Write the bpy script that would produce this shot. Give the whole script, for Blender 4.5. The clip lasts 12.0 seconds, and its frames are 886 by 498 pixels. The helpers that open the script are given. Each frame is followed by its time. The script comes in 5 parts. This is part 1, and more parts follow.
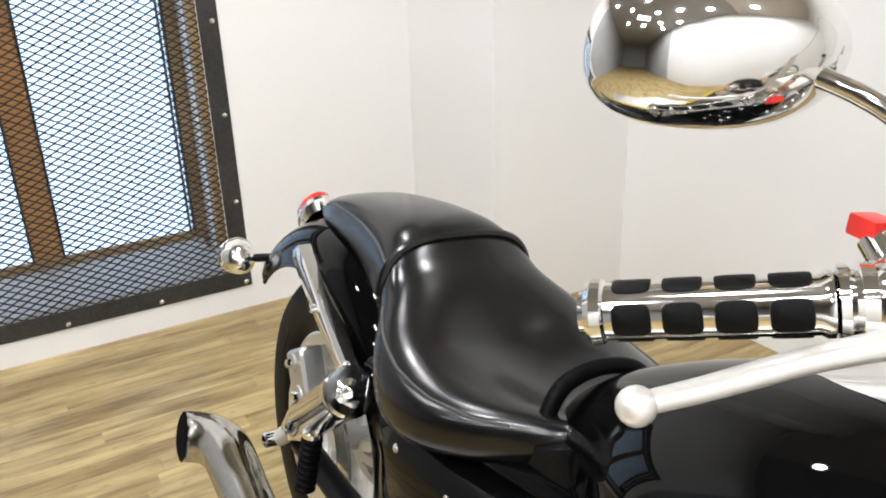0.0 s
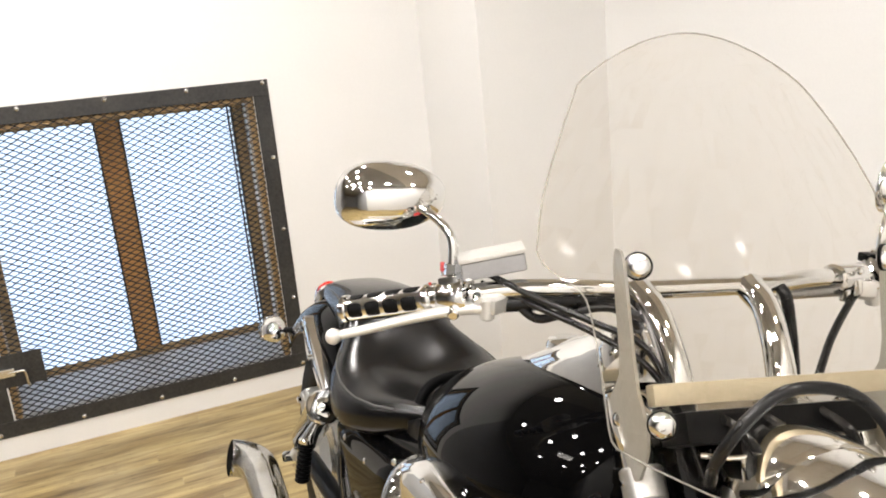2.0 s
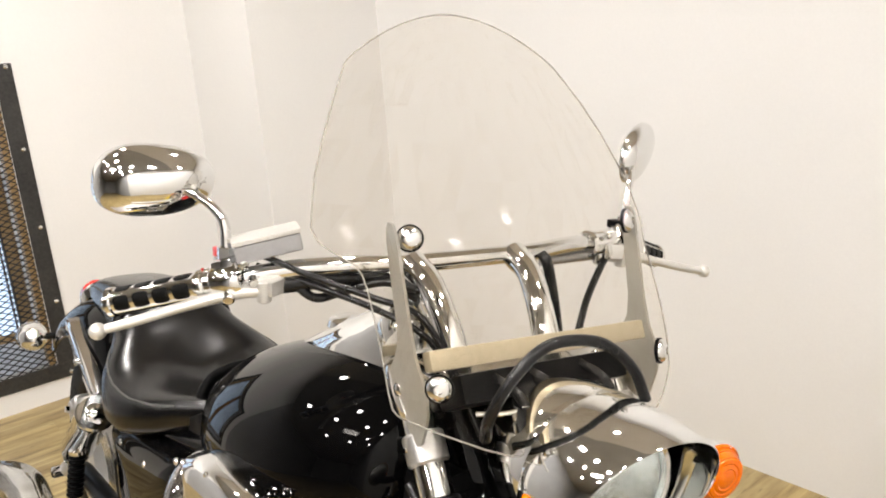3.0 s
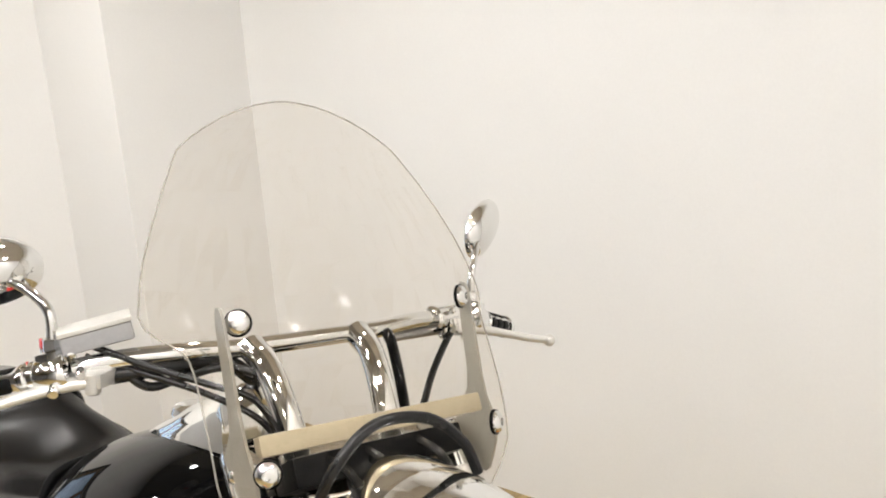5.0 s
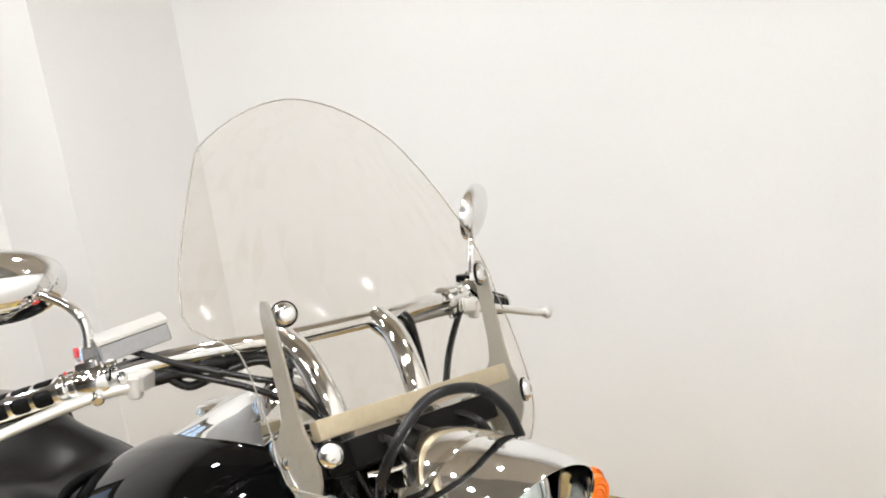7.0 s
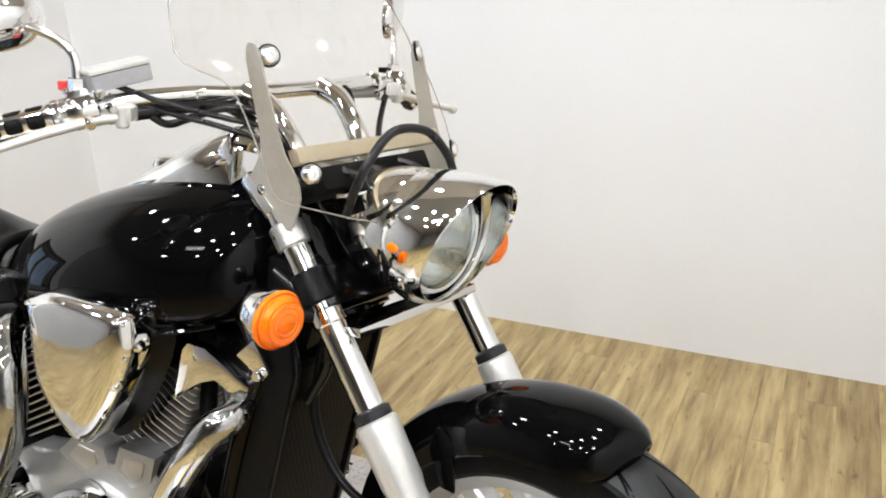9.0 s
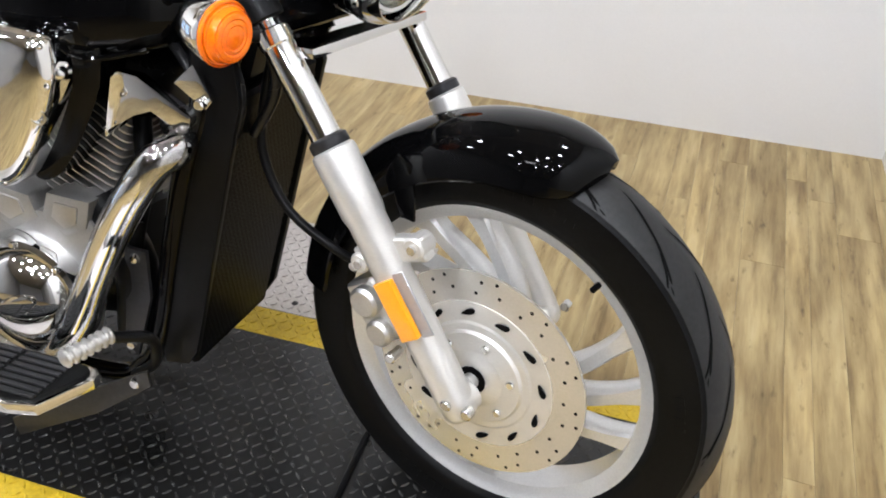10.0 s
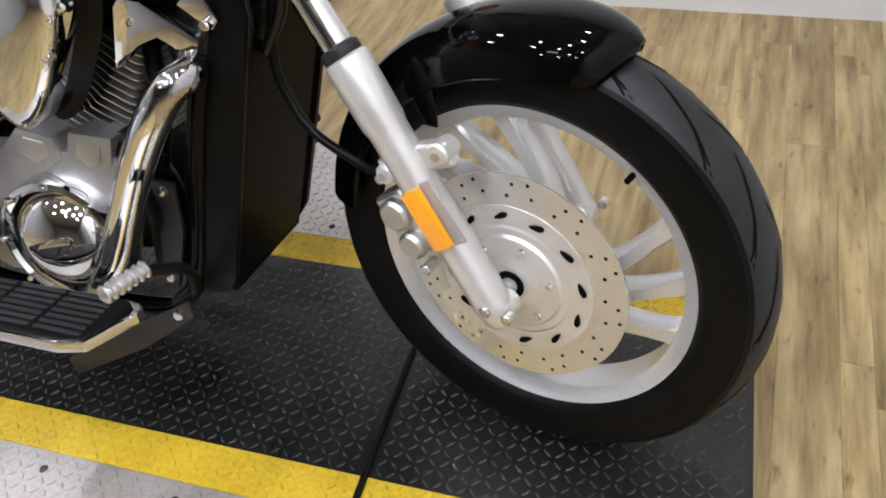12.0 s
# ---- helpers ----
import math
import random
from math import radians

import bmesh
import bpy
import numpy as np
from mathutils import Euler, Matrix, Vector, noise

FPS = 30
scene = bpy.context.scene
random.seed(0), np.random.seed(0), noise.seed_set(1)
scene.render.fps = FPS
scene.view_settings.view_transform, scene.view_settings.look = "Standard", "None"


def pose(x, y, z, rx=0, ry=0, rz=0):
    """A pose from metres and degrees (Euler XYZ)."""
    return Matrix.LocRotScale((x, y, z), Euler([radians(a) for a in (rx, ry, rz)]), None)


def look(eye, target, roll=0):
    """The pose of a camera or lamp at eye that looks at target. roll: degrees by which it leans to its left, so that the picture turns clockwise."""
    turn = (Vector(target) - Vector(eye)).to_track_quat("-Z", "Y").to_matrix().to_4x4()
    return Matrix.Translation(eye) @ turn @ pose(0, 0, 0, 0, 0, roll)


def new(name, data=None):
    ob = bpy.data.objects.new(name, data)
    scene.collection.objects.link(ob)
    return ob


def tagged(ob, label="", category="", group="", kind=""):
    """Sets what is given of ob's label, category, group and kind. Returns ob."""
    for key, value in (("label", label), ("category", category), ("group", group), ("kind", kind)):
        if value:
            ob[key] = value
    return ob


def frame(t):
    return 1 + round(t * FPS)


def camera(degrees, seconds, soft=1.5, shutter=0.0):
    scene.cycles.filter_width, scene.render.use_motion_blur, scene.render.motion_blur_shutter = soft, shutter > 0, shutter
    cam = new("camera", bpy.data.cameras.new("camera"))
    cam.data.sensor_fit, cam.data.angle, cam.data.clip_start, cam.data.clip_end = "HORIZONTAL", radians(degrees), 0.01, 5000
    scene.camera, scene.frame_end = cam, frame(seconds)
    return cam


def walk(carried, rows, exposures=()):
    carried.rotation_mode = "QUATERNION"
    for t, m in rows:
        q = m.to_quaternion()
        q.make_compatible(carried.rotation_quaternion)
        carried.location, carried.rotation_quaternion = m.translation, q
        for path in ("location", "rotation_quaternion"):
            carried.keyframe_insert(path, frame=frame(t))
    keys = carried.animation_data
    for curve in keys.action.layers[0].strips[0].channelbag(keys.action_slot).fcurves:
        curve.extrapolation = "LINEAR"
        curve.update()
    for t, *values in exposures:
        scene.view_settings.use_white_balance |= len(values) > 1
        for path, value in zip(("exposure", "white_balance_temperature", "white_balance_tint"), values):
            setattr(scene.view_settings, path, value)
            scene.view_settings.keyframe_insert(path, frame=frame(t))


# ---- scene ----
cam = camera(57.52, 12.0, soft=1.9)
PATH = [
    (0, (1.538, -0.445, 1.385), (0.090, 0.379, 0.702), -1.80),
    (0.3, (1.689, -0.489, 1.411), (0.212, 0.337, 0.796), -4.50),
    (0.5, (1.813, -0.551, 1.450), (0.331, 0.299, 0.883), -3.16),
    (1, (2.026, -0.598, 1.502), (0.539, 0.234, 0.923), -3.41),
    (1.5, (2.178, -0.505, 1.518), (0.613, 0.247, 1.044), -4.56),
    (2, (2.250, -0.440, 1.513), (0.644, 0.240, 1.064), -5.46),
    (2.5, (2.273, -0.431, 1.507), (0.776, 0.449, 1.032), -5.08),
    (3, (2.263, -0.434, 1.498), (0.911, 0.641, 0.990), -4.17),
    (3.7, (2.269, -0.435, 1.490), (1.025, 0.768, 0.991), -4.27),
    (5.3, (2.337, -0.368, 1.509), (1.119, 0.908, 1.148), -4.21),
    (5.5, (2.337, -0.355, 1.497), (1.121, 0.917, 1.120), -4.19),
    (6, (2.337, -0.342, 1.514), (1.143, 0.948, 1.127), -3.83),
    (6.5, (2.288, -0.407, 1.520), (1.158, 0.933, 1.111), -5.23),
    (6.7, (2.256, -0.441, 1.518), (1.164, 0.933, 1.118), -7.57),
    (8.3, (2.391, -0.815, 1.489), (1.381, 0.611, 1.057), -4.37),
    (8.5, (2.363, -0.827, 1.477), (1.411, 0.621, 0.990), -2.40),
    (9, (2.253, -0.808, 1.424), (1.514, 0.684, 0.740), -1.24),
    (9.5, (2.199, -0.831, 1.354), (1.626, 0.620, 0.456), 1.01),
    (10, (2.177, -0.842, 1.315), (1.728, 0.529, 0.239), 1.98),
    (10.5, (2.177, -0.858, 1.289), (1.789, 0.456, 0.122), 2.50),
    (11, (2.195, -0.870, 1.274), (1.855, 0.407, 0.052), 3.19),
    (11.5, (2.192, -0.860, 1.274), (1.740, 0.407, 0.078), -0.27),
    (12, (2.195, -0.825, 1.282), (1.682, 0.404, 0.072), -5.75),
]
walk(cam, [(t, look(eye, target, roll)) for t, eye, target, roll in PATH],
     exposures=[(0.0, 0.16, 6350, 10), (1.0, 0.16, 6500, 10), (1.5, 0.14, 6700, 11), (2.5, 0.12, 6900, 12), (3.5, 0.08, 6900, 12), (5.5, 0.01, 6650, 10),
                (6.5, 0.05, 6500, 10), (8.5, 0.16, 6250, 10), (9.0, 0.16, 6200, 10), (10.0, 0.12, 6000, 12), (10.5, 0.1, 6000, 13), (11.5, -0.06, 5950, 14), (12.0, -0.14, 5950, 14)])
# ---- light ----
world = bpy.data.worlds.new("room_world")
scene.world = world
world.use_nodes = True
world.node_tree.nodes["Background"].inputs[0].default_value = (0.9, 0.95, 1.0, 1)
world.node_tree.nodes["Background"].inputs[1].default_value = 0.3

# the last spot, (-0.5, 0.15), is added to brighten the pillar and seat
LAMP_SPOTS = [(0.1, -0.4), (2.35, -0.35), (0.35, -1.5), (1.5, -1.45), (2.6, -1.6), (0.15, -2.7), (1.3, -2.75), (2.45, -2.65), (0.75, 0.75), (2.36, 0.6), (-0.6, -1.2), (0.85, -0.9), (1.95, -0.95), (2.0, -2.15), (-0.5, 0.15)]
CEILING = 2.75


# ---- materials ----
def mat_new(name):
    m = bpy.data.materials.new(name)
    m.use_nodes = True
    nt = m.node_tree
    return m, nt, nt.nodes["Principled BSDF"]


def coords(nt, scale=(1, 1, 1), space="Object"):
    tc = nt.nodes.new("ShaderNodeTexCoord")
    mp = nt.nodes.new("ShaderNodeMapping")
    mp.inputs["Scale"].default_value = scale
    nt.links.new(tc.outputs[space], mp.inputs[0])
    return mp.outputs[0]


def noise_tex(nt, vec, scale, detail=4.0, rough=0.55):
    n = nt.nodes.new("ShaderNodeTexNoise")
    n.inputs["Scale"].default_value = scale
    n.inputs["Detail"].default_value = detail
    n.inputs["Roughness"].default_value = rough
    nt.links.new(vec, n.inputs["Vector"])
    return n.outputs[0]


def ramp(nt, fac, stops):
    r = nt.nodes.new("ShaderNodeValToRGB")
    els = r.color_ramp.elements
    while len(els) < len(stops):
        els.new(0.5)
    for e, (p, c) in zip(els, stops):
        e.position = p
        e.color = (*c, 1) if len(c) == 3 else c
    nt.links.new(fac, r.inputs[0])
    return r.outputs[0]


def span(nt, fac, lo, hi):
    r = nt.nodes.new("ShaderNodeMapRange")
    r.inputs["To Min"].default_value = lo
    r.inputs["To Max"].default_value = hi
    nt.links.new(fac, r.inputs["Value"])
    return r.outputs[0]


def bump(nt, bsdf, height, strength, distance):
    b = nt.nodes.new("ShaderNodeBump")
    b.inputs["Strength"].default_value = strength
    b.inputs["Distance"].default_value = distance
    nt.links.new(height, b.inputs["Height"])
    nt.links.new(b.outputs[0], bsdf.inputs["Normal"])


def surface(name, low, high, rough=(0.4, 0.6), metal=0.0, grain=40.0, blotch=4.0, relief=0.2, depth=0.001, coat=0.0, spec=0.5, stretch=(1, 1, 1)):
    """A surface whose colour wanders between two tones, with fine grain and broad blotches."""
    m, nt, b = mat_new(name)
    v = coords(nt, stretch)
    big, fine = noise_tex(nt, v, blotch, 3.0), noise_tex(nt, v, grain, 5.0)
    mix = nt.nodes.new("ShaderNodeMath")
    mix.operation = "MULTIPLY_ADD"
    mix.inputs[1].default_value = 0.5
    nt.links.new(big, mix.inputs[0])
    half = nt.nodes.new("ShaderNodeMath")
    half.operation = "MULTIPLY"
    half.inputs[1].default_value = 0.5
    nt.links.new(fine, half.inputs[0])
    nt.links.new(half.outputs[0], mix.inputs[2])
    nt.links.new(ramp(nt, mix.outputs[0], [(0.3, low), (0.7, high)]), b.inputs["Base Color"])
    nt.links.new(span(nt, big, *rough), b.inputs["Roughness"])
    b.inputs["Metallic"].default_value = metal
    b.inputs["Coat Weight"].default_value = coat
    b.inputs["Coat Roughness"].default_value = 0.03
    b.inputs["Specular IOR Level"].default_value = spec
    if relief:
        bump(nt, b, fine, relief, depth)
    return m


CHROME = surface("chrome", (0.78, 0.78, 0.77), (0.86, 0.86, 0.85), (0.03, 0.08), 1.0, 30, 6, 0.02, 0.0005)
WORN_CHROME = surface("worn_chrome", (0.6, 0.59, 0.57), (0.75, 0.74, 0.72), (0.1, 0.25), 1.0, 90, 9, 0.1, 0.0005)
BLACK_PAINT = surface("black_paint", (0.001, 0.001, 0.0011), (0.002, 0.002, 0.0022), (0.015, 0.03), 0.0, 60, 4, 0.0, 0, 0.0, 0.14)
BLACK_METAL = surface("black_metal", (0.002, 0.002, 0.0021), (0.005, 0.005, 0.0053), (0.25, 0.42), 0.0, 120, 8, 0.1, 0.0005, 0, 0.13)
BLACK_PLASTIC = surface("black_plastic", (0.0015, 0.0015, 0.0016), (0.0035, 0.0035, 0.0037), (0.35, 0.55), 0.0, 250, 9, 0.15, 0.0003, 0, 0.05)
RUBBER = surface("rubber", (0.002, 0.002, 0.0021), (0.005, 0.005, 0.0051), (0.36, 0.5), 0.0, 180, 11, 0.25, 0.0005, 0, 0.1)
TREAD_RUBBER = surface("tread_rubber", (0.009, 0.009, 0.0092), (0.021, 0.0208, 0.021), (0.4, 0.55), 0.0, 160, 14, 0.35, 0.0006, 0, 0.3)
STITCH = surface("thread", (0.06, 0.06, 0.058), (0.1, 0.1, 0.096), (0.6, 0.8), 0, 300, 9, 0, 0, 0, 0.2)
LEATHER = surface("leather", (0.0025, 0.0025, 0.0028), (0.005, 0.005, 0.0055), (0.17, 0.24), 0.0, 420, 6, 0.2, 0.0004, 0, 0.46)
CAST_ALU = surface("cast_aluminium", (0.55, 0.54, 0.52), (0.7, 0.69, 0.67), (0.32, 0.48), 1.0, 260, 8, 0.2, 0.0004)
SATIN_ALU = surface("satin_aluminium", (0.62, 0.605, 0.575), (0.75, 0.735, 0.70), (0.26, 0.4), 0.55, 200, 6, 0.05, 0.0003, stretch=(1, 1, 4))
WHEEL_ALU = surface("wheel_aluminium", (0.62, 0.62, 0.62), (0.79, 0.79, 0.785), (0.24, 0.36), 0.6, 300, 9, 0.12, 0.0003)
DISC_STEEL = surface("disc_steel", (0.6, 0.58, 0.53), (0.72, 0.70, 0.65), (0.2, 0.32), 0.7, 300, 8, 0.05, 0.0002)
GREY_METAL = surface("grey_metal", (0.3, 0.295, 0.285), (0.42, 0.41, 0.4), (0.35, 0.5), 0.9, 200, 7, 0.2, 0.0005)
CASE_ALU = surface("case_aluminium", (0.4, 0.395, 0.385), (0.5, 0.495, 0.48), (0.38, 0.52), 0.85, 260, 8, 0.2, 0.0004)
CABLE_BLACK = surface("cable_black", (0.004, 0.004, 0.0043), (0.009, 0.009, 0.0093), (0.22, 0.32), 0, 200, 9, 0.1, 0.0003, 0, 0.35)
BRACE = surface("brace_metal", (0.46, 0.4, 0.29), (0.54, 0.475, 0.35), (0.3, 0.42), 0.5, 150, 7, 0.05, 0.0003)
RESERVOIR = surface("reservoir_grey", (0.34, 0.34, 0.35), (0.42, 0.42, 0.43), (0.25, 0.35), 0.3, 150, 7, 0.05, 0.0003)
STRAP_STEEL = surface("strap_steel", (0.03, 0.03, 0.03), (0.07, 0.068, 0.066), (0.35, 0.5), 0.6, 120, 9, 0.2, 0.0005)
GREY_BLACK = surface("grey_black_metal", (0.02, 0.02, 0.022), (0.04, 0.04, 0.043), (0.35, 0.5), 0.4, 150, 7, 0.1, 0.0004)
BRACKET = surface("bracket_plate", (0.36, 0.34, 0.295), (0.44, 0.42, 0.37), (0.25, 0.35), 0.35, 150, 7, 0.05, 0.0003)
WALL_PAINT = surface("wall_paint", (0.79, 0.785, 0.775), (0.83, 0.825, 0.815), (0.5, 0.65), 0.0, 130, 1.3, 0.12, 0.0008)
SILL_PAINT = surface("sill_paint", (0.42, 0.42, 0.43), (0.52, 0.52, 0.53), (0.5, 0.65), 0.0, 90, 3, 0.15, 0.001)
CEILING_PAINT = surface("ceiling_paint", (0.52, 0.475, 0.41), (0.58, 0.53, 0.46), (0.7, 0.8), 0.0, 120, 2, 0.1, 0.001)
# unseen ceiling, darker than the tan part to dim the tank's reflections
FAR_CEILING = surface("far_ceiling_dimmed", (0.25, 0.24, 0.22), (0.31, 0.295, 0.275), (0.7, 0.85), 0.0, 120, 2, 0.1, 0.001)
# unseen walls, grey rather than white to dim what the motorcycle mirrors
FAR_WALL = surface("far_wall_dimmed", (0.37, 0.375, 0.385), (0.45, 0.455, 0.47), (0.6, 0.75), 0.0, 120, 2, 0.1, 0.001)
STEEL_FRAME = surface("blackened_steel", (0.03, 0.03, 0.031), (0.075, 0.073, 0.07), (0.4, 0.6), 0.6, 90, 6, 0.2, 0.0008)
MESH_STEEL = surface("mesh_steel", (0.022, 0.021, 0.02), (0.06, 0.055, 0.048), (0.4, 0.55), 0.6, 90, 6, 0.1, 0.0005)
RUSTY_WOOD = surface("stained_wood", (0.2, 0.125, 0.055), (0.5, 0.32, 0.14), (0.5, 0.65), 0.0, 60, 5, 0.3, 0.001, stretch=(6, 6, 0.7))
MULLION = surface("mullion_wood", (0.45, 0.2, 0.055), (0.62, 0.31, 0.09), (0.45, 0.6), 0.0, 60, 5, 0.2, 0.001, stretch=(6, 6, 0.7))
BLACK_TREAD = surface("black_tread_plate", (0.003, 0.003, 0.0029), (0.014, 0.0137, 0.0132), (0.22, 0.36), 0.0, 90, 5, 0.15, 0.0008, 0, 0.6)
WORN_TREAD = surface("worn_tread", (0.014, 0.014, 0.0137), (0.09, 0.088, 0.083), (0.2, 0.32), 0.0, 60, 7, 0.15, 0.0008, 0, 0.7)
YELLOW = surface("yellow_paint", (0.40, 0.265, 0.008), (0.73, 0.515, 0.018), (0.4, 0.55), 0.0, 120, 6, 0.15, 0.0006)
TREAD_ALU = surface("aluminium_tread_plate", (0.38, 0.345, 0.315), (0.66, 0.63, 0.61), (0.3, 0.5), 0.85, 140, 5, 0.15, 0.0006)
RED_PLASTIC = surface("red_plastic", (0.55, 0.02, 0.015), (0.65, 0.03, 0.02), (0.25, 0.35), 0.0, 90, 5, 0, 0)
REFLECTOR = surface("amber_reflector", (0.9, 0.33, 0.0), (0.95, 0.4, 0.005), (0.18, 0.3), 0.0, 400, 9, 0.2, 0.0005, 0.6)
AMBER = surface("amber_lens", (0.90, 0.13, 0.0), (1.0, 0.24, 0.0), (0.08, 0.16), 0.0, 260, 40, 0.35, 0.0008, 0.3, 0.4)
RED_LENS = surface("red_lens", (0.5, 0.015, 0.01), (0.6, 0.02, 0.012), (0.1, 0.2), 0.0, 300, 20, 0, 0, 1.0)
AMBER.node_tree.nodes["Principled BSDF"].inputs["Subsurface Weight"].default_value = 0.05
AMBER.node_tree.nodes["Principled BSDF"].inputs["Subsurface Scale"].default_value = 0.01


def clear_sheet(name, tint, gloss_rough):
    m, nt, b = mat_new(name)
    nt.nodes.remove(b)
    tr, gl = nt.nodes.new("ShaderNodeBsdfTransparent"), nt.nodes.new("ShaderNodeBsdfGlossy")
    tr.inputs[0].default_value = (*tint, 1)
    gl.inputs["Roughness"].default_value = gloss_rough
    lw, mx = nt.nodes.new("ShaderNodeLayerWeight"), nt.nodes.new("ShaderNodeMixShader")
    pw, ad = nt.nodes.new("ShaderNodeMath"), nt.nodes.new("ShaderNodeMath")
    pw.operation, ad.operation = "POWER", "MULTIPLY_ADD"
    pw.inputs[1].default_value, ad.inputs[1].default_value, ad.inputs[2].default_value = 5.0, 0.12, 0.003
    nt.links.new(lw.outputs["Facing"], pw.inputs[0])
    nt.links.new(pw.outputs[0], ad.inputs[0])
    nt.links.new(ad.outputs[0], mx.inputs[0])
    nt.links.new(tr.outputs[0], mx.inputs[1])
    nt.links.new(gl.outputs[0], mx.inputs[2])
    nt.links.new(mx.outputs[0], nt.nodes["Material Output"].inputs[0])
    return m


SHIELD = clear_sheet("clear_acrylic", (0.968, 0.953, 0.928), 0.1)


def edge_sheet():
    """Sawn acrylic edge: half clear, half milky."""
    m = clear_sheet("acrylic_edge", (0.9, 0.88, 0.84), 0.1)
    nt = m.node_tree
    mix, milk = nt.nodes.new("ShaderNodeMixShader"), nt.nodes.new("ShaderNodeBsdfDiffuse")
    milk.inputs[0].default_value = (0.42, 0.4, 0.37, 1)
    mix.inputs[0].default_value = 0.45
    out = nt.nodes["Material Output"].inputs[0]
    nt.links.new(out.links[0].from_socket, mix.inputs[1])
    nt.links.new(milk.outputs[0], mix.inputs[2])
    nt.links.new(mix.outputs[0], out)
    return m


EDGE_TINT = edge_sheet()
BOWL = surface("silvered_bowl", (0.82, 0.82, 0.81), (0.92, 0.92, 0.91), (0.1, 0.18), 0.92, 90, 30, 0.7, 0.002)
LENS_GLASS = clear_sheet("lens_glass", (0.93, 0.95, 0.95), 0.02)


def glow(name, colour, strength):
    m, nt, b = mat_new(name)
    b.inputs["Base Color"].default_value = (*colour, 1)
    b.inputs["Emission Color"].default_value = (*colour, 1)
    b.inputs["Emission Strength"].default_value = strength
    return m


LAMP_GLOW = glow("lamp_glow", (0.985, 0.985, 0.985), 255.0)
TUBE_GLOW = glow("tube_glow", (1.0, 0.98, 0.95), 30.0)
PANE_GLOW = glow("daylit_frosted_pane", (0.6, 0.77, 1.0), 1.28)


def plank_wood():
    m, nt, b = mat_new("laminate_plank")
    info = nt.nodes.new("ShaderNodeObjectInfo")
    tc = nt.nodes.new("ShaderNodeTexCoord")
    shift = nt.nodes.new("ShaderNodeVectorMath")
    shift.operation = "MULTIPLY_ADD"
    comb = nt.nodes.new("ShaderNodeCombineXYZ")
    for k in range(3):
        nt.links.new(info.outputs["Random"], comb.inputs[k])
    shift.inputs[1].default_value = (37.0, 53.0, 11.0)
    nt.links.new(comb.outputs[0], shift.inputs[0])
    nt.links.new(tc.outputs["Object"], shift.inputs[2])
    mp = nt.nodes.new("ShaderNodeMapping")
    mp.inputs["Scale"].default_value = (9.0, 0.9, 1.0)
    nt.links.new(shift.outputs[0], mp.inputs[0])
    grain = noise_tex(nt, mp.outputs[0], 3.2, 7.0, 0.62)
    mp2 = nt.nodes.new("ShaderNodeMapping")
    mp2.inputs["Scale"].default_value = (3.2, 0.8, 1.0)
    nt.links.new(shift.outputs[0], mp2.inputs[0])
    blot = noise_tex(nt, mp2.outputs[0], 2.4, 3.0, 0.5)
    base = ramp(nt, grain, [(0.28, (0.17, 0.115, 0.047)), (0.42, (0.32, 0.232, 0.103)), (0.57, (0.45, 0.345, 0.165)), (0.74, (0.55, 0.45, 0.24))])
    tone = ramp(nt, blot, [(0.34, (0.68, 0.62, 0.54)), (0.47, (0.93, 0.92, 0.90)), (0.70, (1.1, 1.08, 1.02))])
    mul = nt.nodes.new("ShaderNodeMixRGB")
    mul.blend_type = "MULTIPLY"
    mul.inputs[0].default_value = 1.0
    nt.links.new(base, mul.inputs[1])
    nt.links.new(tone, mul.inputs[2])
    mp3 = nt.nodes.new("ShaderNodeMapping")
    mp3.inputs["Scale"].default_value = (26.0, 7.0, 1.0)
    nt.links.new(shift.outputs[0], mp3.inputs[0])
    fleck = ramp(nt, noise_tex(nt, mp3.outputs[0], 2.2, 4.0, 0.6), [(0.60, (1, 1, 1)), (0.68, (0.74, 0.72, 0.68)), (0.76, (0.42, 0.39, 0.36))])
    mul2 = nt.nodes.new("ShaderNodeMixRGB")
    mul2.blend_type = "MULTIPLY"
    mul2.inputs[0].default_value = 1.0
    nt.links.new(mul.outputs[0], mul2.inputs[1])
    nt.links.new(fleck, mul2.inputs[2])
    mul = mul2
    hsv = nt.nodes.new("ShaderNodeHueSaturation")
    nt.links.new(span(nt, info.outputs["Random"], 0.93, 1.05), hsv.inputs["Value"])
    nt.links.new(mul.outputs[0], hsv.inputs["Color"])
    nt.links.new(hsv.outputs[0], b.inputs["Base Color"])
    nt.links.new(span(nt, grain, 0.42, 0.3), b.inputs["Roughness"])
    bump(nt, b, grain, 0.12, 0.001)
    return m


PLANK = plank_wood()


# ---- mesh helpers ----
def frame_matrix(origin, heading, lean):
    """Forward, left and up axes of something that heads by so many degrees and leans to its left."""
    h, l = radians(heading), radians(lean)
    f, s, u = Vector((math.cos(h), math.sin(h), 0)), Vector((-math.sin(h), math.cos(h), 0)), Vector((0, 0, 1))
    s, u = s * math.cos(l) - u * math.sin(l), u * math.cos(l) + s * math.sin(l)
    m = Matrix((f, s, u)).transposed().to_4x4()
    m.translation = origin
    return m


BODY = frame_matrix((0.3405, 0.0425, 0.1048), -0.5, 7.66)
FORK = frame_matrix((2.0061, 0.0035, 0.1048), -13.06, 6.31)
FRONT = BODY.inverted() @ FORK          # front assembly, steered, seen from the body


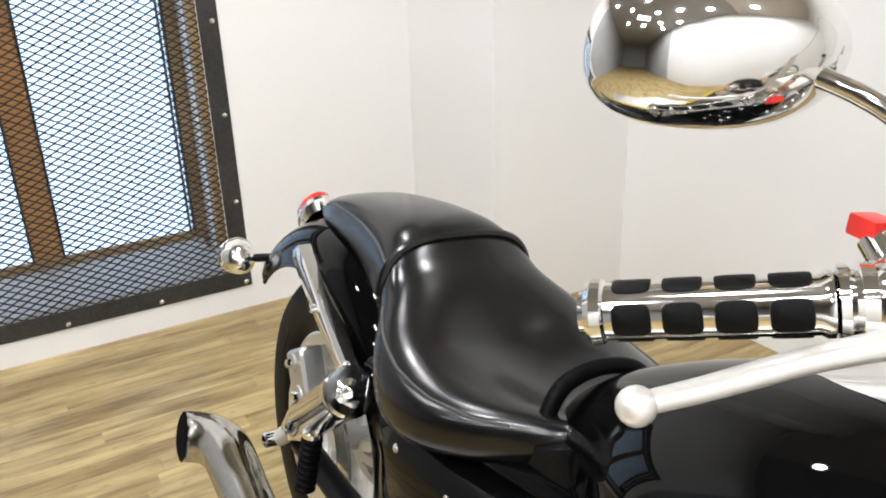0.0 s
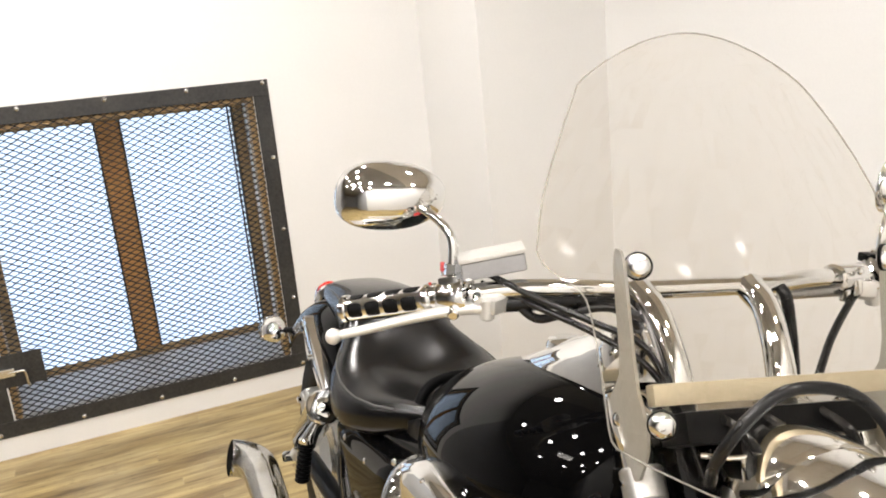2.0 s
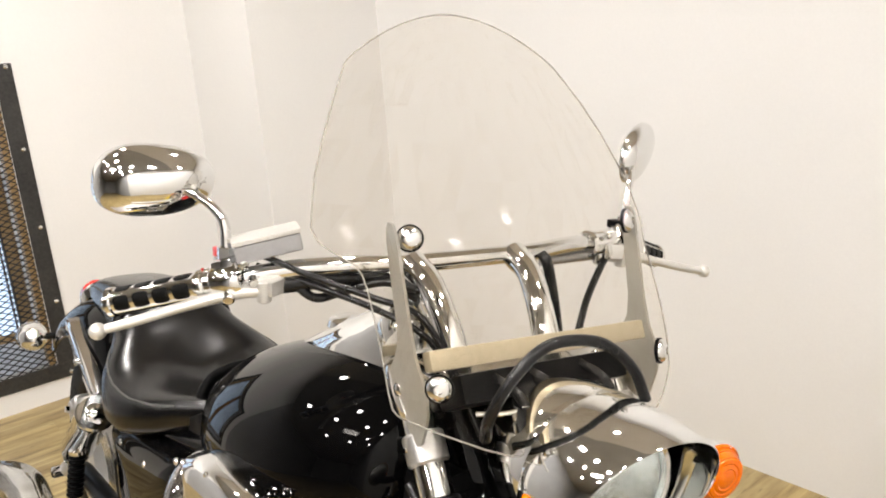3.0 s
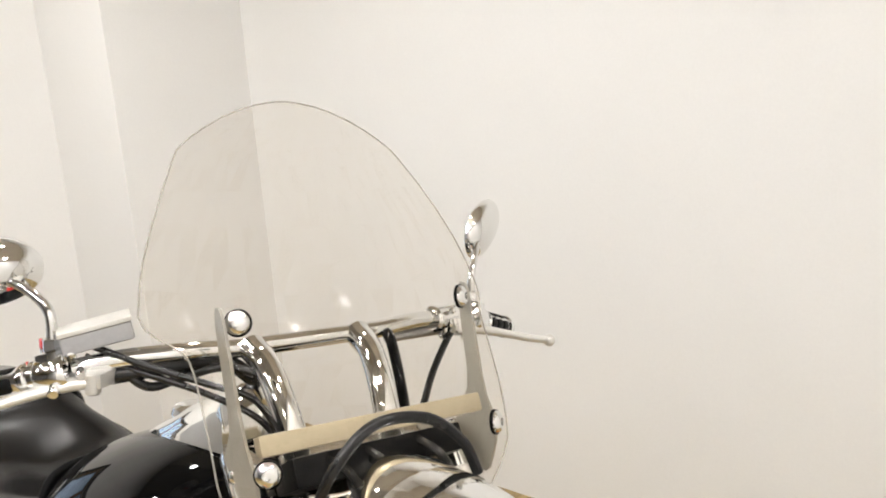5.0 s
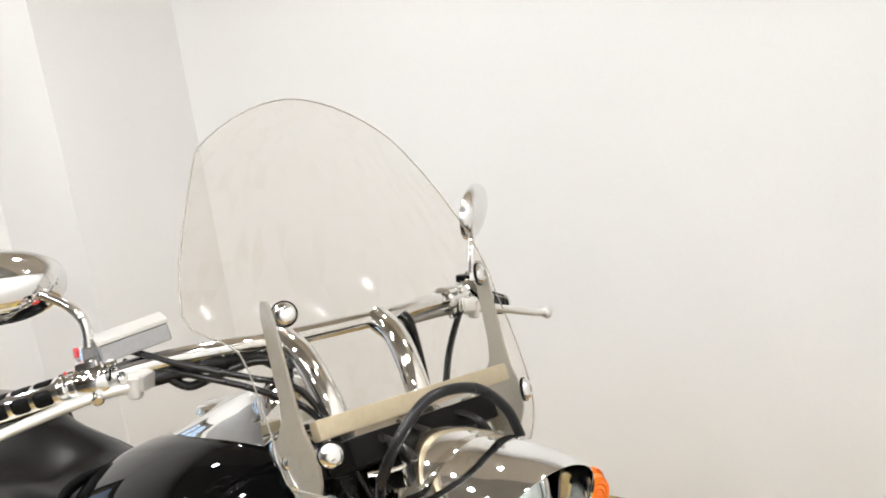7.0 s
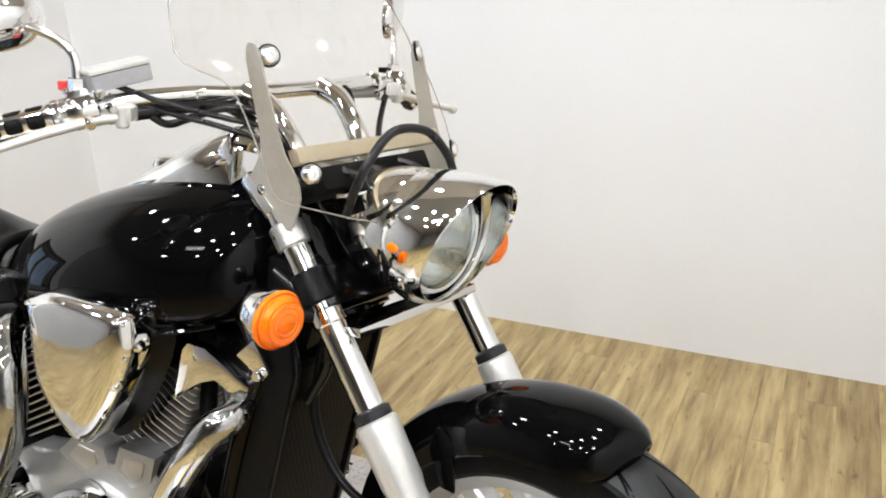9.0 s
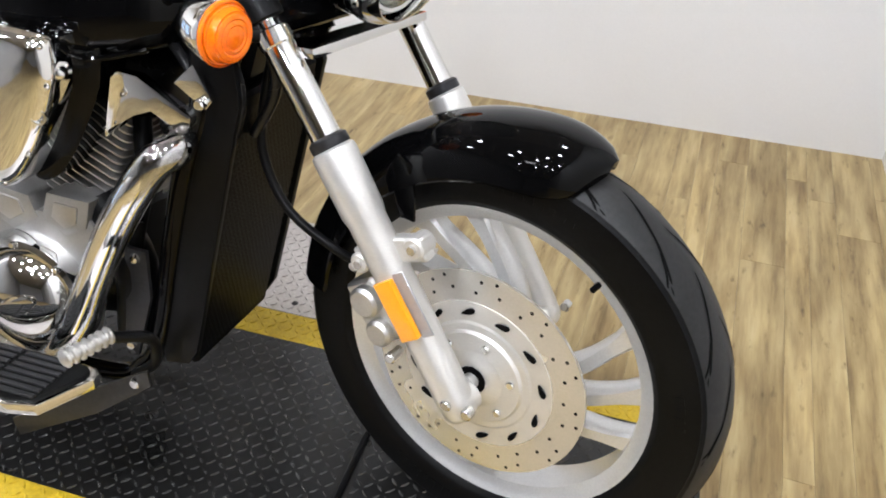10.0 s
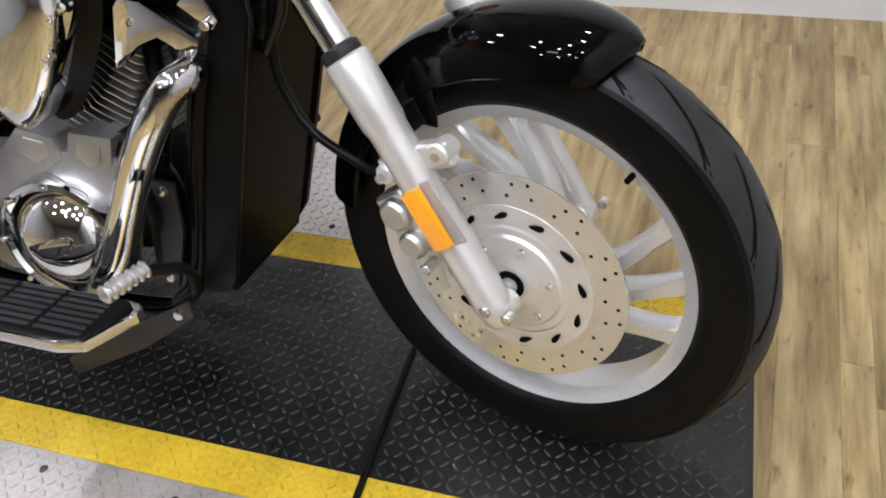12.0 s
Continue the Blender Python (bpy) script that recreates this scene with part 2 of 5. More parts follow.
def finish(bm, name, material, smooth=True, angle=38):
    me = bpy.data.meshes.new(name)
    bmesh.ops.recalc_face_normals(bm, faces=bm.faces)
    for f in bm.faces:
        f.smooth = smooth
    lim = radians(angle)
    for e in bm.edges:
        if len(e.link_faces) == 2 and e.calc_face_angle(0) > lim:
            e.smooth = False
    bm.to_mesh(me)
    bm.free()
    me.materials.append(material)
    return me


def part(name, bm, material, parent, label="", m=None, smooth=True, angle=38):
    if m is not None:
        bm.transform(m)
    ob = new(name, finish(bm, name, material, smooth, angle))
    ob.parent = parent
    return tagged(ob, label)


def thing(name, label, category, m=None, group="", kind=""):
    ob = new(name)
    ob.empty_display_size = 0.1
    if m is not None:
        ob.matrix_world = m
    return tagged(ob, label, category, group, kind)


def single(name, bm, material, label, category, kind="", group="", smooth=True, angle=38):
    return tagged(new(name, finish(bm, name, material, smooth, angle)), label, category, group, kind)


def rings(bm, sections, close=True, cap=True, loop=False):
    """Skin over a row of rings that have as many points each."""
    vs = [[bm.verts.new(p) for p in s] for s in sections]
    n = len(vs[0])
    pairs = list(zip(vs, vs[1:])) + ([(vs[-1], vs[0])] if loop else [])
    for a, b in pairs:
        for i in range(n if close else n - 1):
            j = (i + 1) % n
            bm.faces.new((a[i], a[j], b[j], b[i]))
    if cap and close and not loop:
        bm.faces.new(vs[0][::-1])
        bm.faces.new(vs[-1])
    return bm


def spline(pts, n=6):
    """Points along a smooth line through pts."""
    pts = [Vector(p) for p in pts]
    ext = [2 * pts[0] - pts[1]] + pts + [2 * pts[-1] - pts[-2]]
    out = []
    for k in range(len(pts) - 1):
        a, b, c, d = ext[k:k + 4]
        for i in range(n):
            t = i / n
            out.append(0.5 * (2 * b + (c - a) * t + (2 * a - 5 * b + 4 * c - d) * t * t + (3 * b - a - 3 * c + d) * t ** 3))
    return out + [pts[-1]]


def tube(bm, pts, r, seg=12, smooth=6, flat=1.0, cap=True):
    """A round bar along pts; r is one radius or one for each point given."""
    line = spline(pts, smooth) if smooth else [Vector(p) for p in pts]
    rs = r if isinstance(r, (list, tuple)) else [r] * len(pts)
    radii = np.interp(np.linspace(0, len(rs) - 1, len(line)), range(len(rs)), rs)
    up, sections = None, []
    for i, p in enumerate(line):
        d = (line[min(i + 1, len(line) - 1)] - line[max(i - 1, 0)]).normalized()
        if up is None:
            up = d.orthogonal().normalized() if abs(d.z) > 0.9 else Vector((0, 0, 1)).cross(d).normalized()
        up = (up - d * up.dot(d)).normalized()
        w = d.cross(up)
        sections.append([p + (up * math.cos(a) + w * math.sin(a) * flat) * radii[i] for a in (math.tau * k / seg for k in range(seg))])
    return rings(bm, sections, cap=cap)


def lathe(bm, profile, m=None, seg=32, close=False):
    """Turns (radius, height) points round the local z axis, then lays them out by m."""
    m = m or Matrix()
    sections = [[m @ Vector((r * math.cos(a), r * math.sin(a), h)) for r, h in profile] for a in (math.tau * k / seg for k in range(seg))]
    rings(bm, sections, close=close, cap=False, loop=True)
    bmesh.ops.remove_doubles(bm, verts=bm.verts, dist=1e-6)
    return bm


def along(p, d):
    """A pose at p whose z axis points along d."""
    m = Vector(d).to_track_quat("Z", "Y").to_matrix().to_4x4()
    m.translation = p
    return m


def rod(bm, a, b, r, seg=16, bevel=0.0):
    a, b = Vector(a), Vector(b)
    h = (b - a).length
    c = min(bevel, h / 3, r / 2)
    prof = [(0, 0), (r - c, 0), (r, c), (r, h - c), (r - c, h), (0, h)] if c else [(0, 0), (r, 0), (r, h), (0, h)]
    return lathe(bm, prof, along(a, b - a), seg)


def block(bm, size, m=None, bevel=0.0, segs=2):
    """A box centred on m, with rounded edges."""
    made = bmesh.ops.create_cube(bm, size=1.0, matrix=(m or Matrix()) @ Matrix.Diagonal((*size, 1)))
    if bevel:
        edges = list({e for v in made["verts"] for e in v.link_edges})
        bmesh.ops.bevel(bm, geom=edges, offset=bevel, segments=segs, affect="EDGES", profile=0.7)
    return bm


def slab(bm, outline, depth, m=None, bevel=0.0):
    """A plate with that outline in the local xy plane, depth thick along z."""
    m = m or Matrix()
    a = [m @ Vector((x, y, -depth / 2)) for x, y in outline]
    b = [m @ Vector((x, y, depth / 2)) for x, y in outline]
    before = set(bm.edges)
    rings(bm, [a, b])
    if bevel:
        bmesh.ops.bevel(bm, geom=[e for e in bm.edges if e not in before], offset=bevel, segments=2, affect="EDGES", profile=0.7)
    return bm


def ball(bm, c, r, m=None, u=20, v=12):
    bmesh.ops.create_uvsphere(bm, u_segments=u, v_segments=v, radius=1.0, matrix=Matrix.Translation(c) @ (m or Matrix()) @ (Matrix.Diagonal((*r, 1)) if isinstance(r, (tuple, list)) else Matrix.Scale(r, 4)))
    return bm


def B():
    return bmesh.new()


# ---- the room ----
WEST, NORTH, CORNER, SOUTH, PILLAR_X, PILLAR_Y = -1.312, 1.632, (2.8135, 1.829), -8.5, -0.713, 1.05
SPLIT = 0.15                                          # where the darker ceiling begins
WALL_END = -1.2                                       # where the white west wall ends
OPEN_Y, OPEN_Z = (-0.912, 0.251), (0.159, 1.355)       # opening behind the grille
EAST = [CORNER, (3.23, -8.5)]
EAST_MID = (CORNER[0] + 0.42 * (EAST[1][0] - CORNER[0]), CORNER[1] + 0.42 * (EAST[1][1] - CORNER[1]))


def prism(bm, pts, z0, z1):
    return rings(bm, [[(x, y, z0) for x, y in pts], [(x, y, z1) for x, y in pts]])


def wall_with_opening():
    bm = B()
    x0, x1 = WEST - 0.36, WEST
    (ya, yb), (za, zb) = OPEN_Y, OPEN_Z
    for y0, y1, z0, z1 in ((WALL_END, ya, 0, CEILING), (yb, NORTH + 0.2, 0, CEILING), (ya, yb, 0, za), (ya, yb, zb, CEILING)):
        prism(bm, [(x0, y0), (x1, y0), (x1, y1), (x0, y1)], z0, z1)
    return bm


single("wall_west", wall_with_opening(), WALL_PAINT, "white painted wall with a grilled window opening", "wall", "structure", smooth=False)
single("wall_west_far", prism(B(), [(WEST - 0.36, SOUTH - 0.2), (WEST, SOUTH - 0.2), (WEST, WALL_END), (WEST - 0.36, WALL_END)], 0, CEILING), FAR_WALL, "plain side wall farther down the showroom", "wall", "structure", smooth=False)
single("wall_north", prism(B(), [(WEST, NORTH), CORNER, (3.1, 2.03), (WEST, NORTH + 0.25)], 0, CEILING), WALL_PAINT, "plain white painted wall beside the motorcycle", "wall", "structure", smooth=False)
single("pillar", prism(B(), [(WEST, PILLAR_Y), (PILLAR_X, PILLAR_Y), (PILLAR_X, NORTH + 0.033), (WEST, NORTH - 0.002)], 0, CEILING), WALL_PAINT, "white boxed-out corner between two walls", "wall", "structure", smooth=False)
single("wall_east", prism(B(), [EAST[0], EAST_MID, (4.1, EAST_MID[1]), (3.1, 2.03)], 0, CEILING), WALL_PAINT, "plain white painted wall ahead of the motorcycle", "wall", "structure", smooth=False)
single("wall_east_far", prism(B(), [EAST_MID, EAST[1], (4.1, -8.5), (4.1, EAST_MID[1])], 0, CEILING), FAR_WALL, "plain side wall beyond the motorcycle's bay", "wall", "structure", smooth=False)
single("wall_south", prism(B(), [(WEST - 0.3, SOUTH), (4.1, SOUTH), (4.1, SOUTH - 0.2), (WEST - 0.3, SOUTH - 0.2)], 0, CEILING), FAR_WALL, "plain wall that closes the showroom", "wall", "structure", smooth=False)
single("ceiling", prism(B(), [(WEST - 0.3, SPLIT), (4.1, SPLIT), (4.1, 2.05), (WEST - 0.3, 2.05)], CEILING, CEILING + 0.15), CEILING_PAINT, "pale tan ceiling along the wall with recessed spot lamps", "ceiling", "structure", smooth=False)
single("ceiling_far", prism(B(), [(WEST - 0.3, SOUTH - 0.2), (4.1, SOUTH - 0.2), (4.1, SPLIT), (WEST - 0.3, SPLIT)], CEILING, CEILING + 0.15), FAR_CEILING, "grey-tan ceiling farther into the showroom, darkened for its reflections, with spot lamps", "ceiling", "structure", smooth=False)

# floor: a dark underlay and single planks, which run along y
floor = single("floor", prism(B(), [(WEST - 0.3, SOUTH - 0.2), (4.1, SOUTH - 0.2), (4.1, 2.05), (WEST - 0.3, 2.05)], -0.12, -0.006), BLACK_PLASTIC, "pale oak laminate plank floor", "floor", "structure", smooth=False)


def plank_mesh(w, l):
    bm = B()
    g, c = 0.0001, 0.0005
    lo = [(-w / 2 + g, -l / 2 + g), (w / 2 - g, -l / 2 + g), (w / 2 - g, l / 2 - g), (-w / 2 + g, l / 2 - g)]
    hi = [(x - math.copysign(c, x), y - math.copysign(c, y)) for x, y in lo]
    rings(bm, [[(x, y, -0.006) for x, y in lo], [(x, y, -0.0008) for x, y in lo], [(x, y, 0) for x, y in hi]])
    return finish(bm, "plank", PLANK, False)


single("floor_far", prism(B(), [(WEST, SOUTH), (4.0, SOUTH), (4.0, -4.3), (WEST, -4.3)], -0.006, 0.0), PLANK, "plain far part of the plank floor", "floor", "structure", smooth=False)
WIDTHS = [0.062, 0.095, 0.078, 0.118, 0.07]
PLANK_L = 1.22
plank_data = {}
rnd = random.Random(5)
x, k = WEST, 0
while x < 3.3:
    k = (k + rnd.choice((1, 2, 3))) % 5
    y, n = -4.3, round(0.2 + rnd.random() * 0.9, 2)
    while y < CORNER[1]:
        n = round(min(n, CORNER[1] + 0.1 - y), 2)
        if (k, n) not in plank_data:
            plank_data[k, n] = plank_mesh(WIDTHS[k], n)
        p = new("plank", plank_data[k, n])
        p.location = (x + WIDTHS[k] / 2, y + n / 2, 0)
        p.parent = floor
        y, n = y + n, PLANK_L
    x += WIDTHS[k]

# recessed spot lamps
lamp_mesh = finish(lathe(B(), [(0, 0), (0.063, 0), (0.067, 0.008), (0.068, 0.02)], seg=20), "bulb", LAMP_GLOW)
trim_mesh = finish(lathe(B(), [(0.071, 0.03), (0.071, -0.002), (0.081, -0.008), (0.096, -0.004), (0.098, 0.006)], seg=24), "trim_ring", WALL_PAINT)
for lx, ly in LAMP_SPOTS:
    lamp = thing("ceiling_spot", "round recessed spot lamp in the ceiling", "ceiling lamp", Matrix.Translation((lx, ly, CEILING - 0.012)), "ceiling spots")
    for nm, me in (("bulb", lamp_mesh), ("trim_ring", trim_mesh)):
        o = new(nm, me)
        o.parent = lamp

tubes = thing("tube_lamp", "ceiling lamp with three parallel light tubes", "ceiling lamp", Matrix.Translation((1.1, -1.95, CEILING - 0.05)))
part("housing", block(B(), (0.62, 0.34, 0.04), Matrix.Translation((0, 0, 0.025)), 0.004, 1), WALL_PAINT, tubes, smooth=False)
for k in (-1, 0, 1):
    part("light_tube", rod(B(), (-0.29, k * 0.1, -0.012), (0.29, k * 0.1, -0.012), 0.012, 10), TUBE_GLOW, tubes)


# ---- grilled window in the west wall ----
window = thing("window_1", "daylit two-pane window with a brown wooden frame behind a steel grille", "window", kind="structure")
GX = WEST - 0.3075                                     # plane of the window frame


def bar(bm, y0, y1, z0, z1, x0, x1, bevel=0.003):
    return block(bm, (x1 - x0, y1 - y0, z1 - z0), Matrix.Translation(((x0 + x1) / 2, (y0 + y1) / 2, (z0 + z1) / 2)), bevel, 1)


PANES = [(-0.866, -0.391), (-0.294, 0.202)]
PANE_Z = (0.248, 1.307)
for y0, y1 in PANES:
    part("pane", bar(B(), y0, y1, PANE_Z[0], PANE_Z[1], GX - 0.01, GX - 0.004, 0), PANE_GLOW, window, "frosted pane bright with daylight", smooth=False)
for y0, y1, z0, z1 in ((OPEN_Y[0], PANES[0][0], OPEN_Z[0], OPEN_Z[1]), (PANES[1][1], OPEN_Y[1], OPEN_Z[0], OPEN_Z[1]),
                       (PANES[0][0], PANES[1][1], OPEN_Z[0], PANE_Z[0]), (PANES[0][0], PANES[1][1], PANE_Z[1], OPEN_Z[1])):
    part("window_frame", bar(B(), y0, y1, z0, z1, GX - 0.03, GX + 0.012), RUSTY_WOOD, window, smooth=False)
part("mullion", bar(B(), PANES[0][1], PANES[1][0], PANE_Z[0], PANE_Z[1], GX - 0.03, GX + 0.016), MULLION, window, "orange-brown wooden mullion", smooth=False)
for y0, y1 in ((PANES[0][1] - 0.008, PANES[0][1]), (PANES[1][0], PANES[1][0] + 0.008), (PANES[1][1] - 0.008, PANES[1][1] - 0.001), (PANES[1][1] - 0.024, PANES[1][1] - 0.018)):
    part("glazing_strip", bar(B(), y0, y1, PANE_Z[0], PANE_Z[1], GX - 0.003, GX + 0.022, 0.001), STEEL_FRAME, window, smooth=False)
# wooden lining just behind the grille
for y0, y1, z0, z1 in ((OPEN_Y[1] - 0.028, OPEN_Y[1], OPEN_Z[0], OPEN_Z[1]), (OPEN_Y[0], OPEN_Y[0] + 0.028, OPEN_Z[0], OPEN_Z[1]),
                       (OPEN_Y[0] + 0.028, OPEN_Y[1] - 0.028, OPEN_Z[1] - 0.022, OPEN_Z[1])):
    part("lining", bar(B(), y0, y1, z0, z1, WEST - 0.07, WEST - 0.006), RUSTY_WOOD, window, "rough brown wooden lining", smooth=False)
part("sill", rings(B(), [[(WEST - 0.008, y, OPEN_Z[0]), (WEST - 0.008, y, OPEN_Z[0] + 0.012), (GX + 0.013, y, OPEN_Z[0] + 0.056), (GX + 0.013, y, OPEN_Z[0])] for y in (OPEN_Y[0] + 0.001, OPEN_Y[1] - 0.029)]), SILL_PAINT, window, "grey painted sloping sill", smooth=False)

grille = thing("window_grille", "blackened steel frame with diamond expanded mesh bolted over the window", "window grille")
FY, FZ = (-0.986, 0.320), (0.094, 1.422)
W = 0.068
for y0, y1, z0, z1 in ((FY[0], FY[1], FZ[0], FZ[0] + W), (FY[0], FY[1], FZ[1] - W, FZ[1]), (FY[1] - W, FY[1], FZ[0] + W, FZ[1] - W), (FY[0], FY[0] + W, FZ[0] + W, FZ[1] - W)):
    part("frame_bar", bar(B(), y0, y1, z0, z1, WEST + 0.001, WEST + 0.007, 0.0015), STEEL_FRAME, grille, smooth=False)
bolt_data = finish(lathe(B(), [(0, 0.007), (0.006, 0.006), (0.0095, 0.003), (0.0105, 0)], along((0, 0, 0), (1, 0, 0)), 12), "bolt", WORN_CHROME)
for y, z in [(0.298, 0.113 + 0.324 * k) for k in range(5)] + [(0.298 - 0.319 * k, z) for k in range(1, 5) for z in (0.112, 1.409)]:
    o = new("bolt", bolt_data)
    o.location = (WEST + 0.007, y, z)
    o.parent = grille


def mesh_strands():
    """Expanded mesh: zigzag strands that touch at the knuckles."""
    verts, faces = [], []
    lw, sw, t = 0.0466, 0.0261, 0.0025
    y0, y1, z0, z1 = FY[0] + 0.05, FY[1] - 0.05, FZ[0] + 0.05, FZ[1] - 0.05
    n, rows = int((y1 - y0) / (lw / 2)), int((z1 - z0) / (sw / 2))
    for r in range(rows):
        base, s, first = z0 + (r + 0.5) * sw / 2, 1 if r % 2 else -1, len(verts)
        for k in range(n + 1):
            y, zz = y0 + k * lw / 2, base + (sw / 4 - t * 0.4) * (1 if k % 2 else -1) * s
            for dx, dz in ((-0.002, -t), (0.002, -t), (0.002, t), (-0.002, t)):
                verts.append((WEST - 0.003 + dx, y, zz + dz))
        for k in range(n):
            a = first + 4 * k
            for i in range(4):
                j = (i + 1) % 4
                faces.append((a + i, a + j, a + 4 + j, a + 4 + i))
    me = bpy.data.meshes.new("expanded_mesh")
    me.from_pydata(verts, [], faces)
    me.materials.append(MESH_STEEL)
    return me


o = new("expanded_mesh", mesh_strands())
o.parent = grille
tagged(o, kind="stuff")
# latch plate at the lower corner
part("latch_plate", bar(B(), -0.922, -0.764, 0.307, 0.446, WEST + 0.001, WEST + 0.005, 0.001), STEEL_FRAME, grille, "dark steel latch plate", smooth=False)
bm = B()
tube(bm, [(WEST + 0.012, -0.953, 0.369), (WEST + 0.02, -0.851, 0.374), (WEST + 0.02, -0.835, 0.364), (WEST + 0.02, -0.832, 0.307)], 0.006, 8, 3)
block(bm, (0.02, 0.07, 0.035), Matrix.Translation((WEST + 0.012, -0.907, 0.374)), 0.004)
part("latch_bolt", bm, WORN_CHROME, grille, "worn steel slide bolt")


# ---- lift deck under the motorcycle ----
DECK = frame_matrix((1.6322, 0.0364, 0.1048), 2.71, 0)
lift = thing("motorcycle_lift", "low lift deck of black tread plate edged with yellow stripes", "motorcycle lift", DECK)
FRONT_X, SEAM_X, REAR_X, BLACK_Y, EDGE_Y = 0.721, 0.104, -1.5, 0.237, 0.319


def deck_plate(x0, x1, y0, y1, t=0.004, z=0.0):
    return block(B(), (x1 - x0, y1 - y0, t), Matrix.Translation(((x0 + x1) / 2, (y0 + y1) / 2, z - t / 2)), 0.001, 1)


def treads(x0, x1, y0, y1, pitch, material, parent, inside=None):
    """Raised lozenges, turned one way and the other by turns."""
    verts, faces = [], []
    L, w, h = pitch * 0.48, pitch * 0.125, 0.0021
    nx, ny = int((x1 - x0) / pitch), int((y1 - y0) / pitch)
    ox, oy = x0 + (x1 - x0 - (nx - 1) * pitch) / 2, y0 + (y1 - y0 - (ny - 1) * pitch) / 2
    for i in range(nx):
        for j in range(ny):
            cx, cy, a = ox + i * pitch, oy + j * pitch, radians(45 if (i + j) % 2 else -45)
            if inside and not inside(cx, cy):
                continue
            c, s, b = math.cos(a), math.sin(a), len(verts)
            for k, z in ((1.0, 0.0), (0.62, h)):
                for u, v in ((L * k, 0), (L * 0.3 * k, w * k), (-L * 0.3 * k, w * k), (-L * k, 0), (-L * 0.3 * k, -w * k), (L * 0.3 * k, -w * k)):
                    verts.append((cx + u * c - v * s, cy + u * s + v * c, z))
            for q in range(6):
                r = (q + 1) % 6
                faces.append((b + q, b + r, b + 6 + r, b + 6 + q))
            faces.append(tuple(b + 6 + q for q in range(6)))
    me = bpy.data.meshes.new("tread")
    me.from_pydata(verts, [], faces)
    me.materials.append(material)
    ob = new("tread", me)
    ob.parent = parent
    return tagged(ob, kind="stuff")


for x0, x1 in ((REAR_X, SEAM_X - 0.003), (SEAM_X + 0.003, FRONT_X)):
    d = part("deck_plate", deck_plate(x0, x1, -BLACK_Y, BLACK_Y), BLACK_TREAD, lift, "black painted tread plate", smooth=False)
    treads(x0 + 0.005, x1 - 0.005, -BLACK_Y, BLACK_Y, 0.0205, WORN_TREAD, d)
    for s in (-1, 1):
        ya, yb = sorted((s * BLACK_Y, s * EDGE_Y))
        d = part("edge_stripe", deck_plate(x0, x1, ya + 0.0005, yb), YELLOW, lift, "scuffed yellow painted edge", smooth=False)
        treads(x0 + 0.005, x1 - 0.005, ya, yb, 0.0205, YELLOW, d)
part("deck_body", block(B(), (FRONT_X - REAR_X - 0.004, 2 * EDGE_Y - 0.006, 0.098), Matrix.Translation(((FRONT_X + REAR_X) / 2, 0, -0.0535)), 0.003, 1), BLACK_METAL, lift, smooth=False)
for s, wide in ((-1, 0.5), (1, 0.34)):
    ya, yb = sorted((s * (EDGE_Y + 0.001), s * (EDGE_Y + wide)))
    out = [(REAR_X, ya), (0.085 if s < 0 else 0.06, ya), (0.085 if s < 0 else 0.06, yb), (REAR_X, yb)]
    if s < 0:
        out = [(REAR_X, ya), (-0.19, ya), (0.085, yb), (REAR_X, yb)]
    d = part("side_panel", slab(B(), out, 0.005, Matrix.Translation((0, 0, -0.0025))), TREAD_ALU, lift, "bright aluminium tread plate side panel", smooth=False)
    treads(REAR_X, 0.07, ya, yb, 0.0205, TREAD_ALU, d, (lambda cx, cy: cx < 0.07 - 0.55 * max(0.0, -cy - 0.32)) if s < 0 else (lambda cx, cy: cx < 0.045))
    part("side_leg", block(B(), (1.15, 0.04, 0.0995), Matrix.Translation((-0.82, s * (EDGE_Y + wide - 0.06), -0.0550)), 0.003, 1), GREY_METAL, lift, smooth=False)
    for bx in (0.055, -0.19, -0.45, -0.75):
        part("panel_bolt", lathe(B(), [(0, 0.004), (0.005, 0.003), (0.008, 0.0)], Matrix.Translation((bx, s * (EDGE_Y + 0.035), 0)), 10), STEEL_FRAME, lift)
bm = tube(B(), [(SEAM_X, 0.31, 0.002), (SEAM_X, 0.0, 0.003), (SEAM_X + 0.004, -0.30, 0.003), (SEAM_X + 0.006, -0.325, -0.004), (SEAM_X + 0.006, -0.331, -0.05), (SEAM_X + 0.006, -0.331, -0.1)], 0.0065, 8, 4)
part("seam_strip", bm, BLACK_METAL, lift, "black rubber strip over the joint of the deck")



# ---- the motorcycle ----
bike = thing("motorcycle", "black and chrome cruiser motorcycle standing on a lift deck", "motorcycle", BODY)
bike["kind"] = "object"


def front(name, bm, material, parent=None, label="", **k):
    return part(name, bm, material, parent or bike, label, FRONT, **k)


def both(fn, sides=(-1, 1)):
    for s in sides:
        fn(s)


